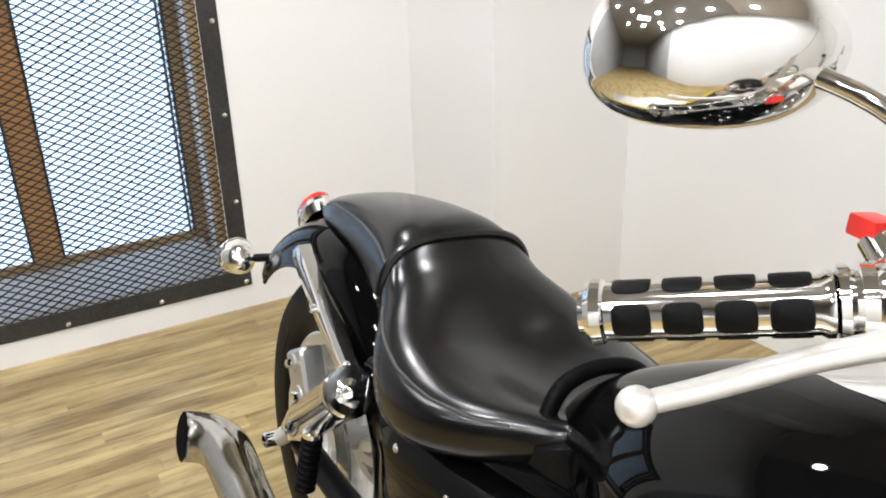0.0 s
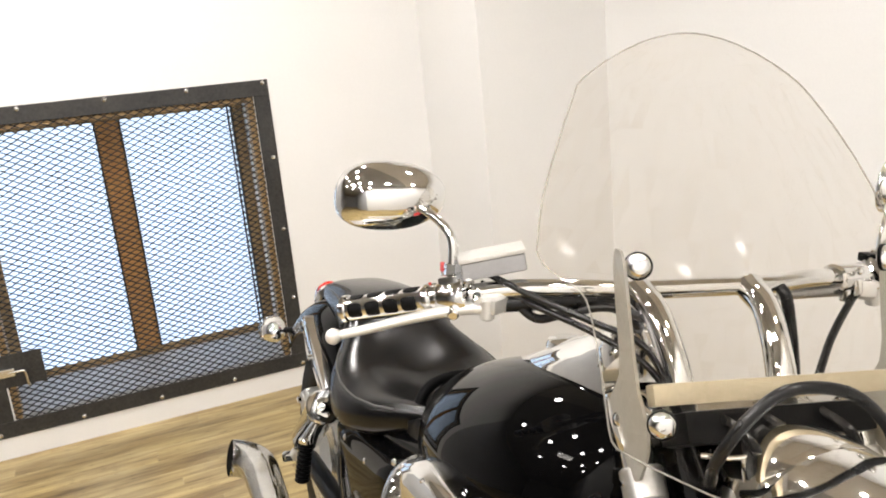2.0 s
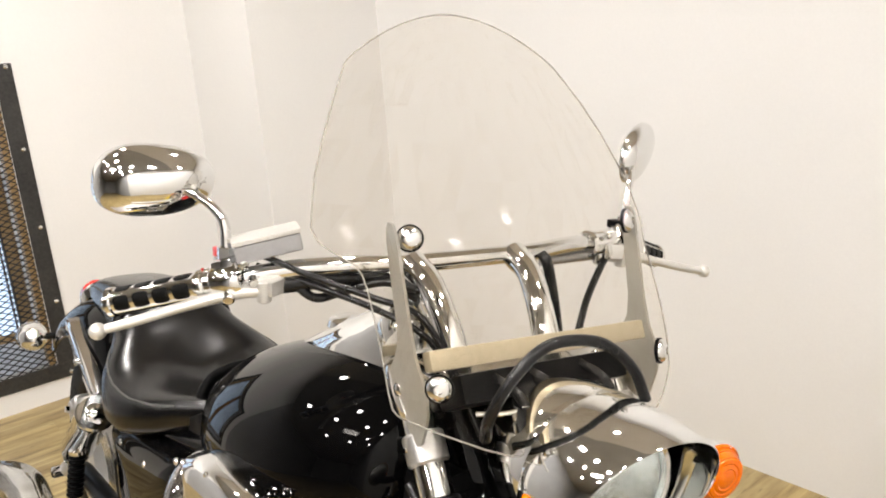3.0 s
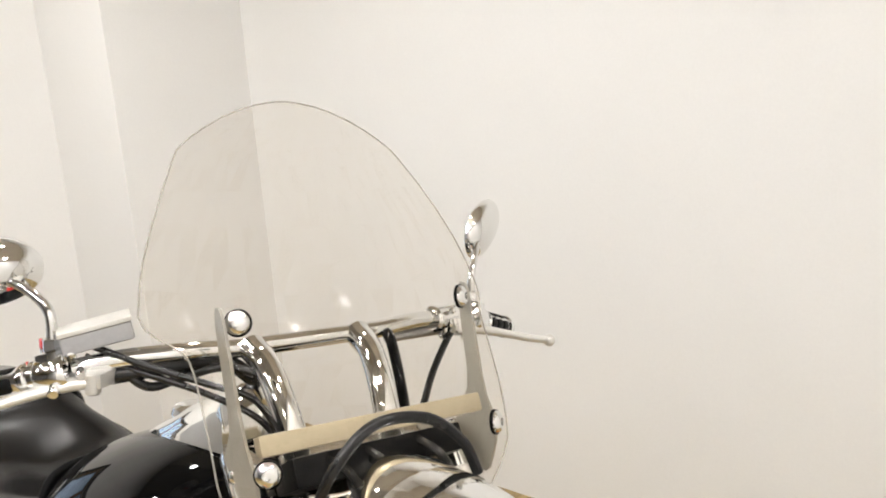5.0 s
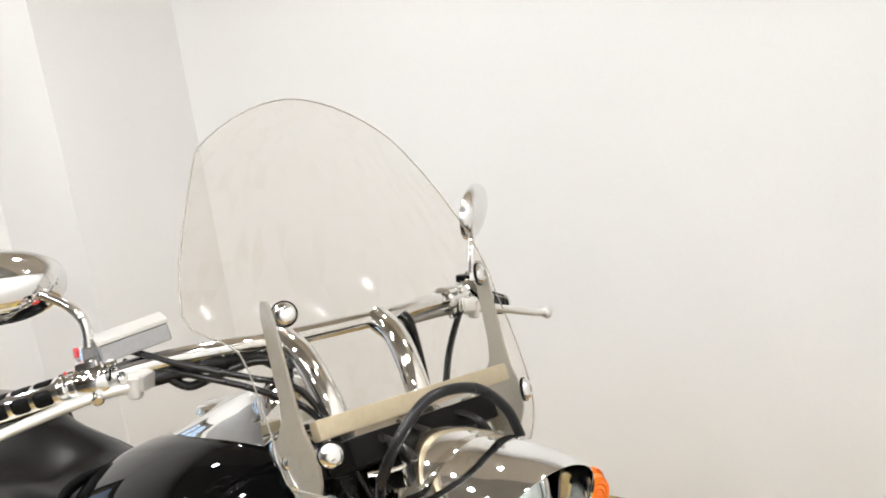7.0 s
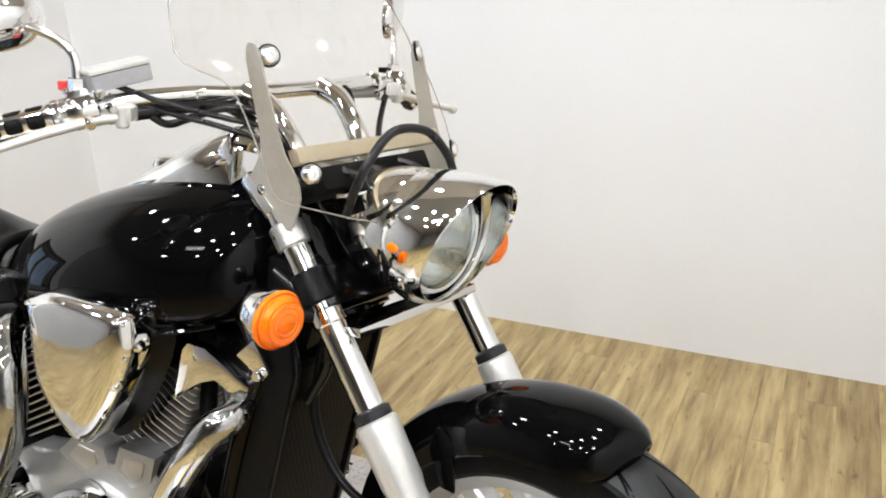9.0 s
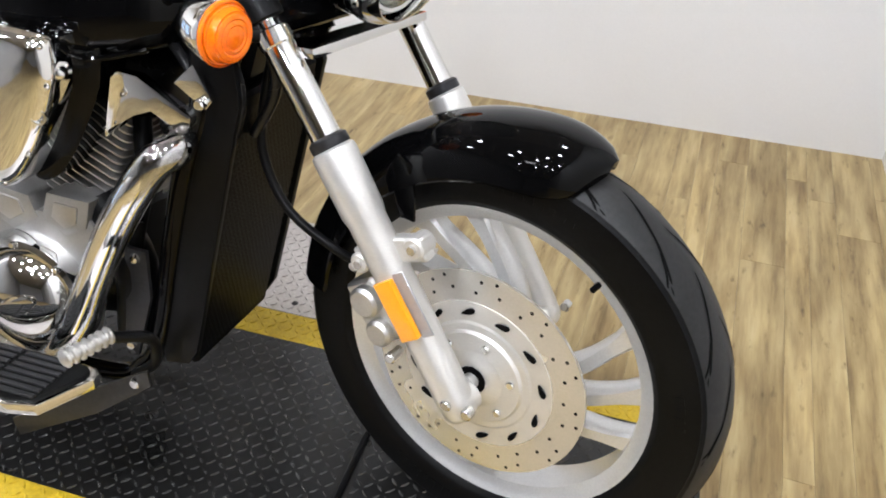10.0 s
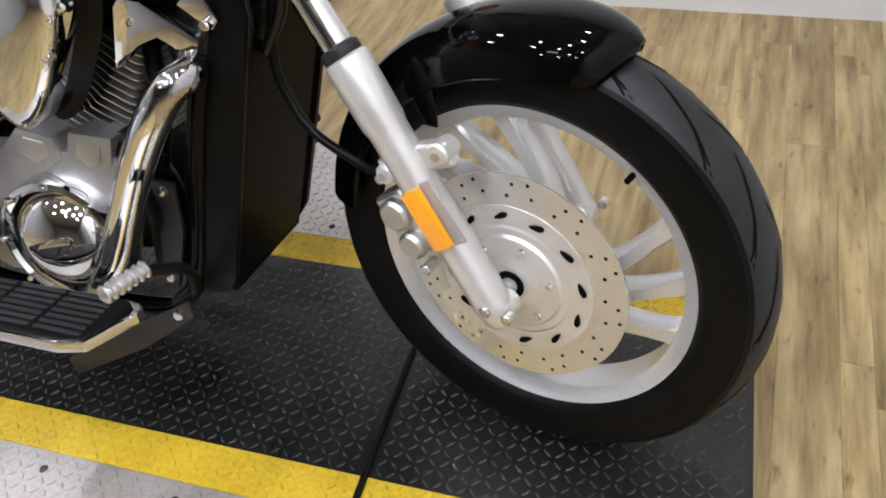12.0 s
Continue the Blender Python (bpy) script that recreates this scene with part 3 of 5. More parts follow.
# --- wheels ---
def tyre_profile(R, inner, half):
    right = [(inner, 0.62 * half), (inner + 0.006, 0.80 * half), (inner + 0.14 * (R - inner), 0.90 * half), (inner + 0.16 * (R - inner), 0.93 * half), (inner + 0.30 * (R - inner), 0.975 * half), (inner + 0.52 * (R - inner), half), (inner + 0.68 * (R - inner), half),
             (inner + 0.745 * (R - inner), 0.985 * half), (inner + 0.752 * (R - inner), 0.955 * half), (inner + 0.80 * (R - inner), 0.915 * half), (inner + 0.86 * (R - inner), 0.82 * half), (inner + 0.95 * (R - inner), 0.52 * half), (R - 0.001, 0.22 * half), (R, 0)]
    return [(r, -h) for r, h in right] + [(r, h) for r, h in right[-2::-1]]


def wheel(place, m, R, rim_r, half, name, label, swirl=-1):
    ax = along(place, (0, 1, 0))
    w = part(name, lathe(B(), [(0.0, -0.066), (0.03, -0.066), (0.034, -0.06), (0.036, 0.06), (0.0, 0.06)], ax, 28), WHEEL_ALU, bike, label, m)
    part("tyre", lathe(B(), tyre_profile(R, rim_r - 0.012, half), ax, 96), RUBBER, w, "black rubber tyre with curved tread grooves", m, angle=60)
    # paler crown: the light the tread catches from above is in its colour
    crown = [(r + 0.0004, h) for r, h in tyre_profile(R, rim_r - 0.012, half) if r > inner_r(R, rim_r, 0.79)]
    part("tread_band", lathe(B(), crown, ax, 96), TREAD_RUBBER, w, "tread of the tyre, lightened for the light from above", m, angle=60)
    b = half - 0.014
    prof = [(rim_r, -b), (rim_r - 0.006, -b - 0.002), (rim_r - 0.012, -b + 0.002), (rim_r - 0.018, -b + 0.007), (rim_r - 0.029, -b + 0.012), (rim_r - 0.034, 0),
            (rim_r - 0.029, b - 0.012), (rim_r - 0.018, b - 0.007), (rim_r - 0.006, b + 0.002), (rim_r, b), (rim_r - 0.008, b - 0.01), (rim_r - 0.008, -b + 0.01)]
    part("rim", lathe(B(), prof, ax, 80, close=True), WHEEL_ALU, w, "polished cast aluminium rim", m, angle=30)
    # nine swept spokes in three groups of three
    for k in range(3):
        for off in (-23.5, 0.0, 23.5):
            a0 = radians(10.5 + 120 * k + off)
            secs = []
            for i in range(11):
                t = i / 10
                r = 0.040 + (rim_r - 0.028 - 0.040) * t
                a = a0 + swirl * (0.36 * (1 - t) + 0.42 * (1 - t) ** 2)
                wd, th = 0.0125 + 0.004 * (1 - t) + 0.008 * max(0.0, t - 0.82) / 0.18, 0.026 - 0.009 * t
                c, sn = math.cos(a), math.sin(a)
                secs.append([Vector(place) + Vector((r * c - u * sn, v, r * sn + u * c)) for u, v in ((-wd, -th * 0.7), (-wd * 0.72, -th), (wd * 0.72, -th), (wd, -th * 0.7), (wd, th * 0.7), (wd * 0.72, th), (-wd * 0.72, th), (-wd, th * 0.7))])
            part("spoke", rings(B(), secs), WHEEL_ALU, w, "", m, angle=35)
    # groove shade as dark strips on the tread: long curves towards the shoulder, short ones between
    bm = B()
    for k in range(16):
        for s in (-1, 1):
            for lo, hi, turn, wide, lag in ((0.06, 0.88, 0.40, 0.0125, 0.0), (0.50, 0.90, 0.15, 0.0095, 0.45)):
                p0 = math.tau * (k + lag + (0.5 if s > 0 else 0)) / 16
                secs = []
                for i in range(9):
                    t = i / 8
                    q = lo + (hi - lo) * t ** 1.3
                    r = float(np.interp(q, [0, 0.22, 0.52, 0.82, 0.915, 1.0], [R, R - 0.001, inner_r(R, rim_r, 0.95), inner_r(R, rim_r, 0.86), inner_r(R, rim_r, 0.80), inner_r(R, rim_r, 0.68)])) + 0.0011
                    p = p0 - turn * t + 0.10 * math.sin(math.pi * t) * turn
                    d = wide * (0.3 + 0.7 * math.sin(math.pi * min(1.0, 0.12 + 0.8 * t)))
                    secs.append([Vector(place) + Vector((r * math.cos(p + e / r), s * q * half, r * math.sin(p + e / r))) for e in (-d / 2, d / 2)])
                rings(bm, secs, close=False)
    tagged(part("tread_pattern", bm, RECESS_SHADE, w, "", m, smooth=True), kind="stuff")
    # raised lettering and ribs on the sidewalls, too small to read
    bm = B()
    rnd = random.Random(3)
    for s in (-1, 1):
        for start, count, size in ((-2.05, 8, 0.020), (-0.75, 7, 0.012), (0.15, 4, 0.014), (1.25, 9, 0.010), (2.6, 8, 0.020)):
            for k in range(count):
                p, r = start + k * 0.052, inner_r(R, rim_r, 0.46)
                block(bm, (0.006 + 0.004 * rnd.random(), 0.0016, size * (0.85 + 0.15 * rnd.random())), Matrix.Translation(Vector(place) + Vector((r * math.cos(p), s * half * 0.994, r * math.sin(p)))) @ Matrix.Rotation(math.pi / 2 - p, 4, "Y"))
    tagged(part("sidewall_lettering", bm, RUBBER, w, "", m, smooth=False), kind="stuff")
    return w


def inner_r(R, rim_r, k):
    return rim_r - 0.012 + k * (R - rim_r + 0.012)


RECESS_SHADE = surface("recess_shade", (0.003, 0.003, 0.003), (0.006, 0.006, 0.006), (0.8, 0.9), 0, 90, 6, 0, 0, 0, 0.03)
HUB = (-0.0307, 0, 0.3488)
fw = wheel(HUB, FRONT, 0.3465, 0.2617, 0.055, "front_wheel", "cast aluminium front wheel with swept spokes and drilled disc", -1)
rw = wheel((-0.09, 0, 0.328), None, 0.332, 0.21, 0.086, "rear_wheel", "cast aluminium rear wheel with wide tyre", -1)

# front brake disc on the right side
D = along((HUB[0], -0.073, HUB[2]), (0, -1, 0))
disc = front("brake_disc", lathe(B(), [(0.122, -0.0025), (0.1715, -0.0025), (0.1715, 0.0025), (0.122, 0.0025)], D, 64, close=True), DISC_STEEL, fw, "drilled steel brake disc", angle=30)
front("carrier", lathe(B(), [(0.045, -0.002), (0.1225, -0.002), (0.1225, 0.0042), (0.092, 0.0046), (0.088, 0.0066), (0.078, 0.0068), (0.074, 0.011), (0.047, 0.012)], D, 64), SATIN_ALU, disc, "satin aluminium disc carrier", angle=25)
# dark discs on the face paint in the shade of drilled holes
bm = B()
for k in range(24):
    for j in range(2):
        a = math.tau * (k + 0.22 * j * (1 if k % 2 else -1)) / 24 + 0.13
        r = (0.139, 0.158)[j] + 0.005 * (k % 2)
        lathe(bm, [(0, 0.0029), (0.0029, 0.0029), (0.0029, 0.002)], D @ Matrix.Translation((r * math.cos(a), r * math.sin(a), 0)), 8)
tagged(front("drilling", bm, RECESS_SHADE, disc), kind="stuff")
# dark slabs on the carrier paint in the shade of its slots
for k in range(12):
    a = math.tau * k / 12 + radians(13.5)
    c, sn = math.cos(a), math.sin(a)
    t_ = Vector((-sn, 0, c)) * 0.95 + Vector((c, 0, sn)) * -0.312
    m = Matrix((t_, Vector((0, -1, 0)).cross(t_), (0, -1, 0))).transposed().to_4x4()
    m.translation = Vector(HUB) + Vector((0.107 * c, -0.0785, 0.107 * sn))
    front("carrier_slot", slab(B(), [(0.0115 * math.cos(q), 0.0033 * math.sin(q) * (1.2 - 0.6 * math.cos(q))) for q in (math.tau * i / 12 for i in range(12))], 0.004, m), RECESS_SHADE, disc)
for k in range(6):
    a = math.tau * k / 6 + 0.3
    front("disc_bolt", lathe(B(), [(0, 0.017), (0.005, 0.017), (0.0066, 0.015), (0.007, 0.008)], D @ Matrix.Translation((0.062 * math.cos(a), 0.062 * math.sin(a), 0)), 10), CHROME, disc)
front("hub_face", lathe(B(), [(0.020, 0.016), (0.028, 0.016), (0.034, 0.014), (0.048, 0.011)], D, 32), SATIN_ALU, fw)
front("hub_seal", lathe(B(), [(0.0, 0.017), (0.019, 0.019), (0.0225, 0.018), (0.0225, 0.01)], D, 28), BLACK_PLASTIC, fw, "black hub seal")
front("axle_end", lathe(B(), [(0.0055, 0.02), (0.006, 0.030), (0.009, 0.032), (0.0125, 0.030), (0.0125, 0.01)], D, 20), SATIN_ALU, fw, "hollow axle end")
front("valve", rod(B(), (0.109, -0.030, 0.549), (0.099, -0.034, 0.532), 0.0045, 10, 0.001), BLACK_PLASTIC, fw)


# --- fork ---
def fork_x(z):
    return -0.255 - (z - 0.66) * (0.766 if z > 0.66 else 0.715)


def fork_pt(z, l):
    return Vector((fork_x(z), l, z))


LEGS = {-1: -0.137, 1: 0.146}


def fork_leg(s):
    l = LEGS[s]
    leg = front("fork_slider", tube(B(), [fork_pt(z, l) for z in (0.322, 0.328, 0.35, 0.41, 0.51, 0.575, 0.587, 0.654, 0.660, 0.663)], [0.018, 0.024, 0.0275, 0.0275, 0.0275, 0.0275, 0.0305, 0.0315, 0.0305, 0.025], 24, 0), SATIN_ALU, label="satin aluminium fork slider")
    front("dust_seal", tube(B(), [fork_pt(z, l) for z in (0.662, 0.664, 0.673, 0.676)], [0.026, 0.0275, 0.0275, 0.022], 24, 0), GREY_BLACK, leg, "dark dust seal")
    front("fork_tube", rod(B(), fork_pt(0.672, l), fork_pt(0.955, l), 0.0212, 24, 0.002), CHROME, leg, "chromed fork tube")
    front("clamp_cover", rod(B(), fork_pt(0.805, l), fork_pt(0.845, l), 0.0265, 24, 0.003), BLACK_METAL, leg, "black clamp sleeve")
    front("clamp_band", rod(B(), fork_pt(0.778, l), fork_pt(0.797, l), 0.0245, 24, 0.002), CHROME, leg, "chrome clamp band")
    # lug that holds fender and caliper
    bm = B()
    block(bm, (0.09, 0.024, 0.036), Matrix.Translation((-0.142, l * 0.93, 0.548)) @ Matrix.Rotation(radians(-22), 4, "Y"), 0.008, 3)
    rod(bm, (-0.115, l * 0.93 - 0.018, 0.563), (-0.115, l * 0.93 + 0.018, 0.563), 0.0165, 18, 0.003)
    block(bm, (0.06, 0.022, 0.034), Matrix.Translation((-0.182, l * 0.95, 0.520)) @ Matrix.Rotation(radians(-22), 4, "Y"), 0.008, 3)
    rod(bm, (-0.200, l * 0.95 - 0.016, 0.507), (-0.200, l * 0.95 + 0.016, 0.507), 0.0155, 18, 0.003)
    front("mount_lug", bm, SATIN_ALU, leg, "")
    front("lug_bolt", rod(B(), (-0.200, l + s * 0.006, 0.507), (-0.200, l + s * 0.014, 0.507), 0.007, 6), WORN_CHROME, leg)
    front("lug_bolt", rod(B(), (-0.115, l + s * 0.006, 0.563), (-0.115, l + s * 0.013, 0.563), 0.007, 6), WORN_CHROME, leg)
    for dx, dz in ((0.003, 0.018), (-0.030, 0.017)):
        front("axle_bolt", rod(B(), (dx, l + s * 0.012, 0.335 + dz), (dx, l + s * 0.030, 0.335 + dz), 0.0085, 14, 0.002), WORN_CHROME, leg)
    front("axle_clamp", rod(B(), (-0.022, l * 0.80, 0.342), (-0.022, l + s * 0.012, 0.342), 0.0225, 24, 0.004), SATIN_ALU, leg)


both(fork_leg)
FDIR = (fork_pt(0.3, 0) - fork_pt(0.9, 0)).normalized()
# amber side reflector on a plate beside the slider


def leg_frame(p):
    """x along the leg downward, y to the left, z out of the leg's front."""
    x = FDIR
    y = Vector((0, 1, 0))
    m = Matrix((x, y, x.cross(y))).transposed().to_4x4()
    m.translation = p
    return m


ref = front("side_reflector", block(B(), (0.090, 0.011, 0.031), leg_frame((-0.118, -0.166, 0.4755)), 0.003, 2), REFLECTOR, label="amber rectangular side reflector")
front("reflector_plate", block(B(), (0.098, 0.003, 0.046), leg_frame((-0.110, -0.157, 0.481)), 0.001, 1), RESERVOIR, ref)

# brake caliper behind the right leg
bm = B()
block(bm, (0.105, 0.05, 0.062), leg_frame((-0.197, -0.085, 0.405)), 0.014, 3)
rod(bm, (-0.205, -0.105, 0.425), (-0.205, -0.128, 0.425), 0.025, 20, 0.005)
rod(bm, (-0.178, -0.105, 0.380), (-0.178, -0.126, 0.380), 0.022, 20, 0.005)
cal = front("brake_caliper", bm, CAST_ALU, label="cast aluminium brake caliper")
for p in ((-0.222, -0.10, 0.485), (-0.150, -0.10, 0.352)):
    front("caliper_bolt", rod(B(), p, Vector(p) + Vector((0, -0.03, 0)), 0.009, 10, 0.002), WORN_CHROME, cal)
front("brake_hose", tube(B(), [(-0.225, -0.105, 0.475), (-0.27, -0.125, 0.502), (-0.345, -0.128, 0.537), (-0.392, -0.125, 0.612), (-0.386, -0.122, 0.70), (-0.365, -0.118, 0.79)], 0.0072, 10), BLACK_METAL, label="black rubber brake hose")

# --- front fender ---
def sweep_fender(a0, a1, R, half, skirt, n=36, place=(-0.008, 0, 0.356), flare=0.0, thick=0.004):
    """A rounded mudguard about an axle, from angle a0 to a1 (degrees from forward)."""
    def ring(a, R_, half_, skirt_):
        pts = []
        for i in range(15):
            u = -1 + 2 * i / 14
            h = half_ * math.sin(u * math.pi / 2) if abs(u) < 1 else half_ * math.copysign(1, u)
            drop = skirt_ * (1 - math.cos(u * math.pi / 2)) ** 1.25
            r = R_ - drop
            pts.append(Vector((place[0] + r * math.cos(a), place[1] + h, place[2] + r * math.sin(a))))
        return pts
    secs = []
    for i in range(n + 1):
        t = i / n
        a = radians(a0 + (a1 - a0) * t)
        e = math.sqrt(max(0.0, 1 - (1 - min(1.0, t / 0.16)) ** 2)) * 0.8 + 0.2
        tip = 0.016 * (1 - min(1.0, t / 0.16)) ** 2
        out = ring(a, R + flare * t - tip, half * e, skirt * e)
        inn = ring(a, R + flare * t - thick - tip, half * e - thick, skirt * e - thick * 0.2)
        secs.append(out + inn[::-1])
    return rings(B(), secs)


front("front_fender", sweep_fender(75, 176, 0.377, 0.083, 0.072), BLACK_PAINT, label="glossy black front fender", angle=50)
for s in (-1, 1):
    front("fender_stay", slab(B(), [(-0.155, 0.562), (-0.158, 0.60), (-0.166, 0.645), (-0.190, 0.655), (-0.200, 0.63), (-0.188, 0.585), (-0.178, 0.562)], 0.005, Matrix(((1, 0, 0, 0), (0, 0, 1, s * 0.079), (0, 1, 0, 0), (0, 0, 0, 1))), 0.0015), BLACK_PAINT, None, "black fender stay")

# --- triple clamps and headlight ---
bm = B()
block(bm, (0.07, 0.30, 0.035), Matrix.Translation((-0.375, 0.004, 0.818)) @ Matrix.Rotation(radians(37.5), 4, "Y"), 0.01, 2)
rod(bm, (-0.40, 0, 0.75), (-0.53, 0, 0.93), 0.035, 20)
front("lower_clamp", bm, BLACK_PAINT, label="black lower fork clamp")
bm = B()
block(bm, (0.075, 0.33, 0.026), Matrix.Translation((-0.478, 0.004, 0.945)) @ Matrix.Rotation(radians(37.5), 4, "Y"), 0.01, 2)
front("upper_clamp", bm, CHROME, label="chrome upper fork clamp")

HL = along((-0.258, 0.0, 0.895), (1, 0, -0.06))
bm = B()
lathe(bm, [(0.0, -0.205), (0.02, -0.203), (0.045, -0.19), (0.068, -0.16), (0.084, -0.12), (0.093, -0.075), (0.096, -0.045), (0.092, -0.02), (0.083, -0.002), (0.077, 0.004), (0.072, 0.003), (0.070, -0.004)], HL, 48)
lamp = front("headlight", bm, CHROME, label="chrome bullet headlight with a peaked visor", angle=30)
secs = []
for t, grow in ((0.0, 0.0), (0.25, 0.004), (0.6, 0.0035), (1.0, 0.0), (1.02, -0.002), (0.9, -0.005), (0.3, -0.004)):
    ring_ = []
    for k in range(48):
        a = math.tau * k / 48
        reach = (0.008 + 0.078 * (0.5 + 0.5 * math.cos(a)) ** 1.15) * t
        r = 0.0975 + grow - 0.006 * t * (0.5 - 0.5 * math.cos(a))
        ring_.append(Vector((-0.292 + 0.034 * t + reach, r * math.sin(a), 0.897 + r * math.cos(a))))
    secs.append(ring_)
front("visor", rings(B(), secs, cap=False), CHROME, lamp, "chrome bezel drawn out into a visor peak", angle=50)
front("lens", lathe(B(), [(0.0, 0.013), (0.03, 0.011), (0.055, 0.005), (0.070, -0.002), (0.070, -0.005), (0.055, 0.002), (0.0, 0.010)], HL, 40), LENS_GLASS, lamp, "clear glass lens")
front("reflector_bowl", lathe(B(), [(0.0, -0.075), (0.03, -0.068), (0.05, -0.05), (0.066, -0.014), (0.070, -0.005)], HL, 40), BOWL, lamp, "silvered reflector bowl")
front("bulb_shield", lathe(B(), [(0.0, -0.02), (0.014, -0.024), (0.018, -0.05), (0.018, -0.07)], HL, 20), CHROME, lamp)
front("trim_screw", ball(B(), (-0.268, -0.099, 0.903), (0.011, 0.005, 0.007)), AMBER, lamp, "small amber marker")
front("headlight_bracket", block(B(), (0.06, 0.27, 0.014), Matrix.Translation((-0.325, 0.004, 0.775)) @ Matrix.Rotation(radians(-6), 4, "Y"), 0.004, 2), CHROME, label="chrome headlight bracket")

# --- turn signals ---
def turn_signal(s, p, look_to, m, name, label, lens_mat, r=0.0385, stalk=None):
    t = along(p, look_to)
    body = part(name, lathe(B(), [(0.0, -0.062), (0.012, -0.060), (0.026, -0.048), (r - 0.005, -0.028), (r, -0.008), (r, 0.0), (r - 0.004, 0.001)], t, 28), CHROME, bike, label, m)
    part("lens", lathe(B(), [(r - 0.001, -0.004), (r - 0.0005, 0.006), (r - 0.0022, 0.0065), (r - 0.0025, 0.011), (r - 0.0045, 0.0115), (r - 0.005, 0.016), (r - 0.0075, 0.0205), (r - 0.0095, 0.0205), (r - 0.0105, 0.0225), (r - 0.0155, 0.0235), (r - 0.0175, 0.0222), (r - 0.0225, 0.0245), (r - 0.0245, 0.0232), (r - 0.0305, 0.0252), (0.0, 0.0258)], t, 32), lens_mat, body, "orange turn signal lens" if lens_mat is AMBER else "", m)
    part("lens_rib", lathe(B(), [(r + 0.0004, 0.001), (r + 0.0022, 0.003), (r + 0.0022, 0.006), (r + 0.0004, 0.008)], t, 28), lens_mat, body, "", m)
    if stalk:
        part("stalk", tube(B(), stalk, 0.0095, 12), BLACK_METAL, body, "", m)


for s in (-1, 1):
    c = 0.25 if s > 0 else -0.238
    turn_signal(s, (-0.353 if s > 0 else -0.345, c, 0.817), (1, 0.0, -0.05), FRONT, "front_turn_signal", "chrome turn signal with orange lens", AMBER, 0.0385, [(-0.383, c - s * 0.01, 0.815), (-0.385, LEGS[s] + s * 0.06, 0.803), (-0.352, LEGS[s], 0.788)])
for s in (-1, 1):
    turn_signal(s, (-0.463, 0.0 + s * 0.152, 0.588), (-1, 0, 0), None, "rear_turn_signal", "round chrome rear turn signal on a black stalk", WORN_CHROME, 0.039, [(-0.44, s * 0.13, 0.588), (-0.40, s * 0.085, 0.60), (-0.38, s * 0.06, 0.61)])

# --- windshield ---
def smooth_interp(x, xs, ys):
    """A smooth line through places (xs rising), read at x."""
    line = spline([(a, b, 0) for a, b in zip(xs, ys)], 12)
    return float(np.interp(x, [p.x for p in line], [p.y for p in line]))


SHIELD_Z = [0.915, 0.994, 1.06, 1.142, 1.20, 1.26, 1.332, 1.396]
SHIELD_X = [-0.292, -0.313, -0.345, -0.400, -0.455, -0.520, -0.603, -0.676]


def shield_x(l, z):
    return smooth_interp(z, SHIELD_Z, SHIELD_X) - (2.45 - 0.4 * min(1.0, max(0.0, (z - 1.15) / 0.15))) * l * l


ZS = [0.918, 0.925, 0.934, 0.944, 0.950, 0.956, 0.960, 0.966, 0.98, 1.0, 1.03, 1.06, 1.085, 1.100, 1.108, 1.114, 1.120, 1.128, 1.142, 1.17, 1.2, 1.24, 1.28, 1.31, 1.328, 1.335, 1.345, 1.358, 1.372, 1.383, 1.390, 1.3945, 1.396]
HW = [0.03, 0.078, 0.115, 0.146, 0.165, 0.182, 0.191, 0.195, 0.197, 0.198, 0.199, 0.200, 0.201, 0.203, 0.207, 0.215, 0.226, 0.236, 0.240, 0.234, 0.225, 0.208, 0.188, 0.171, 0.160, 0.153, 0.140, 0.120, 0.094, 0.068, 0.045, 0.022, 0.006]
secs = []
for z, hw in zip(ZS, HW):
    secs.append([(shield_x(hw * u, z), hw * u, z) for u in (-1 + k / 14 for k in range(29))])
bm = rings(B(), secs, close=False)
bmesh.ops.solidify(bm, geom=bm.faces, thickness=0.003)
shield = front("windshield", bm, SHIELD, label="clear acrylic windshield", angle=70)
rim_line = [s[0] for s in secs] + secs[-1] + [s[-1] for s in secs[::-1]] + secs[0][::-1]
front("polished_edge", tube(B(), rim_line, 0.0011, 6, 1), EDGE_TINT, shield, "polished edge of the acrylic")


PLATE_L = {-1: (-0.153, -0.170), 1: (0.178, 0.167)}      # lower and upper end


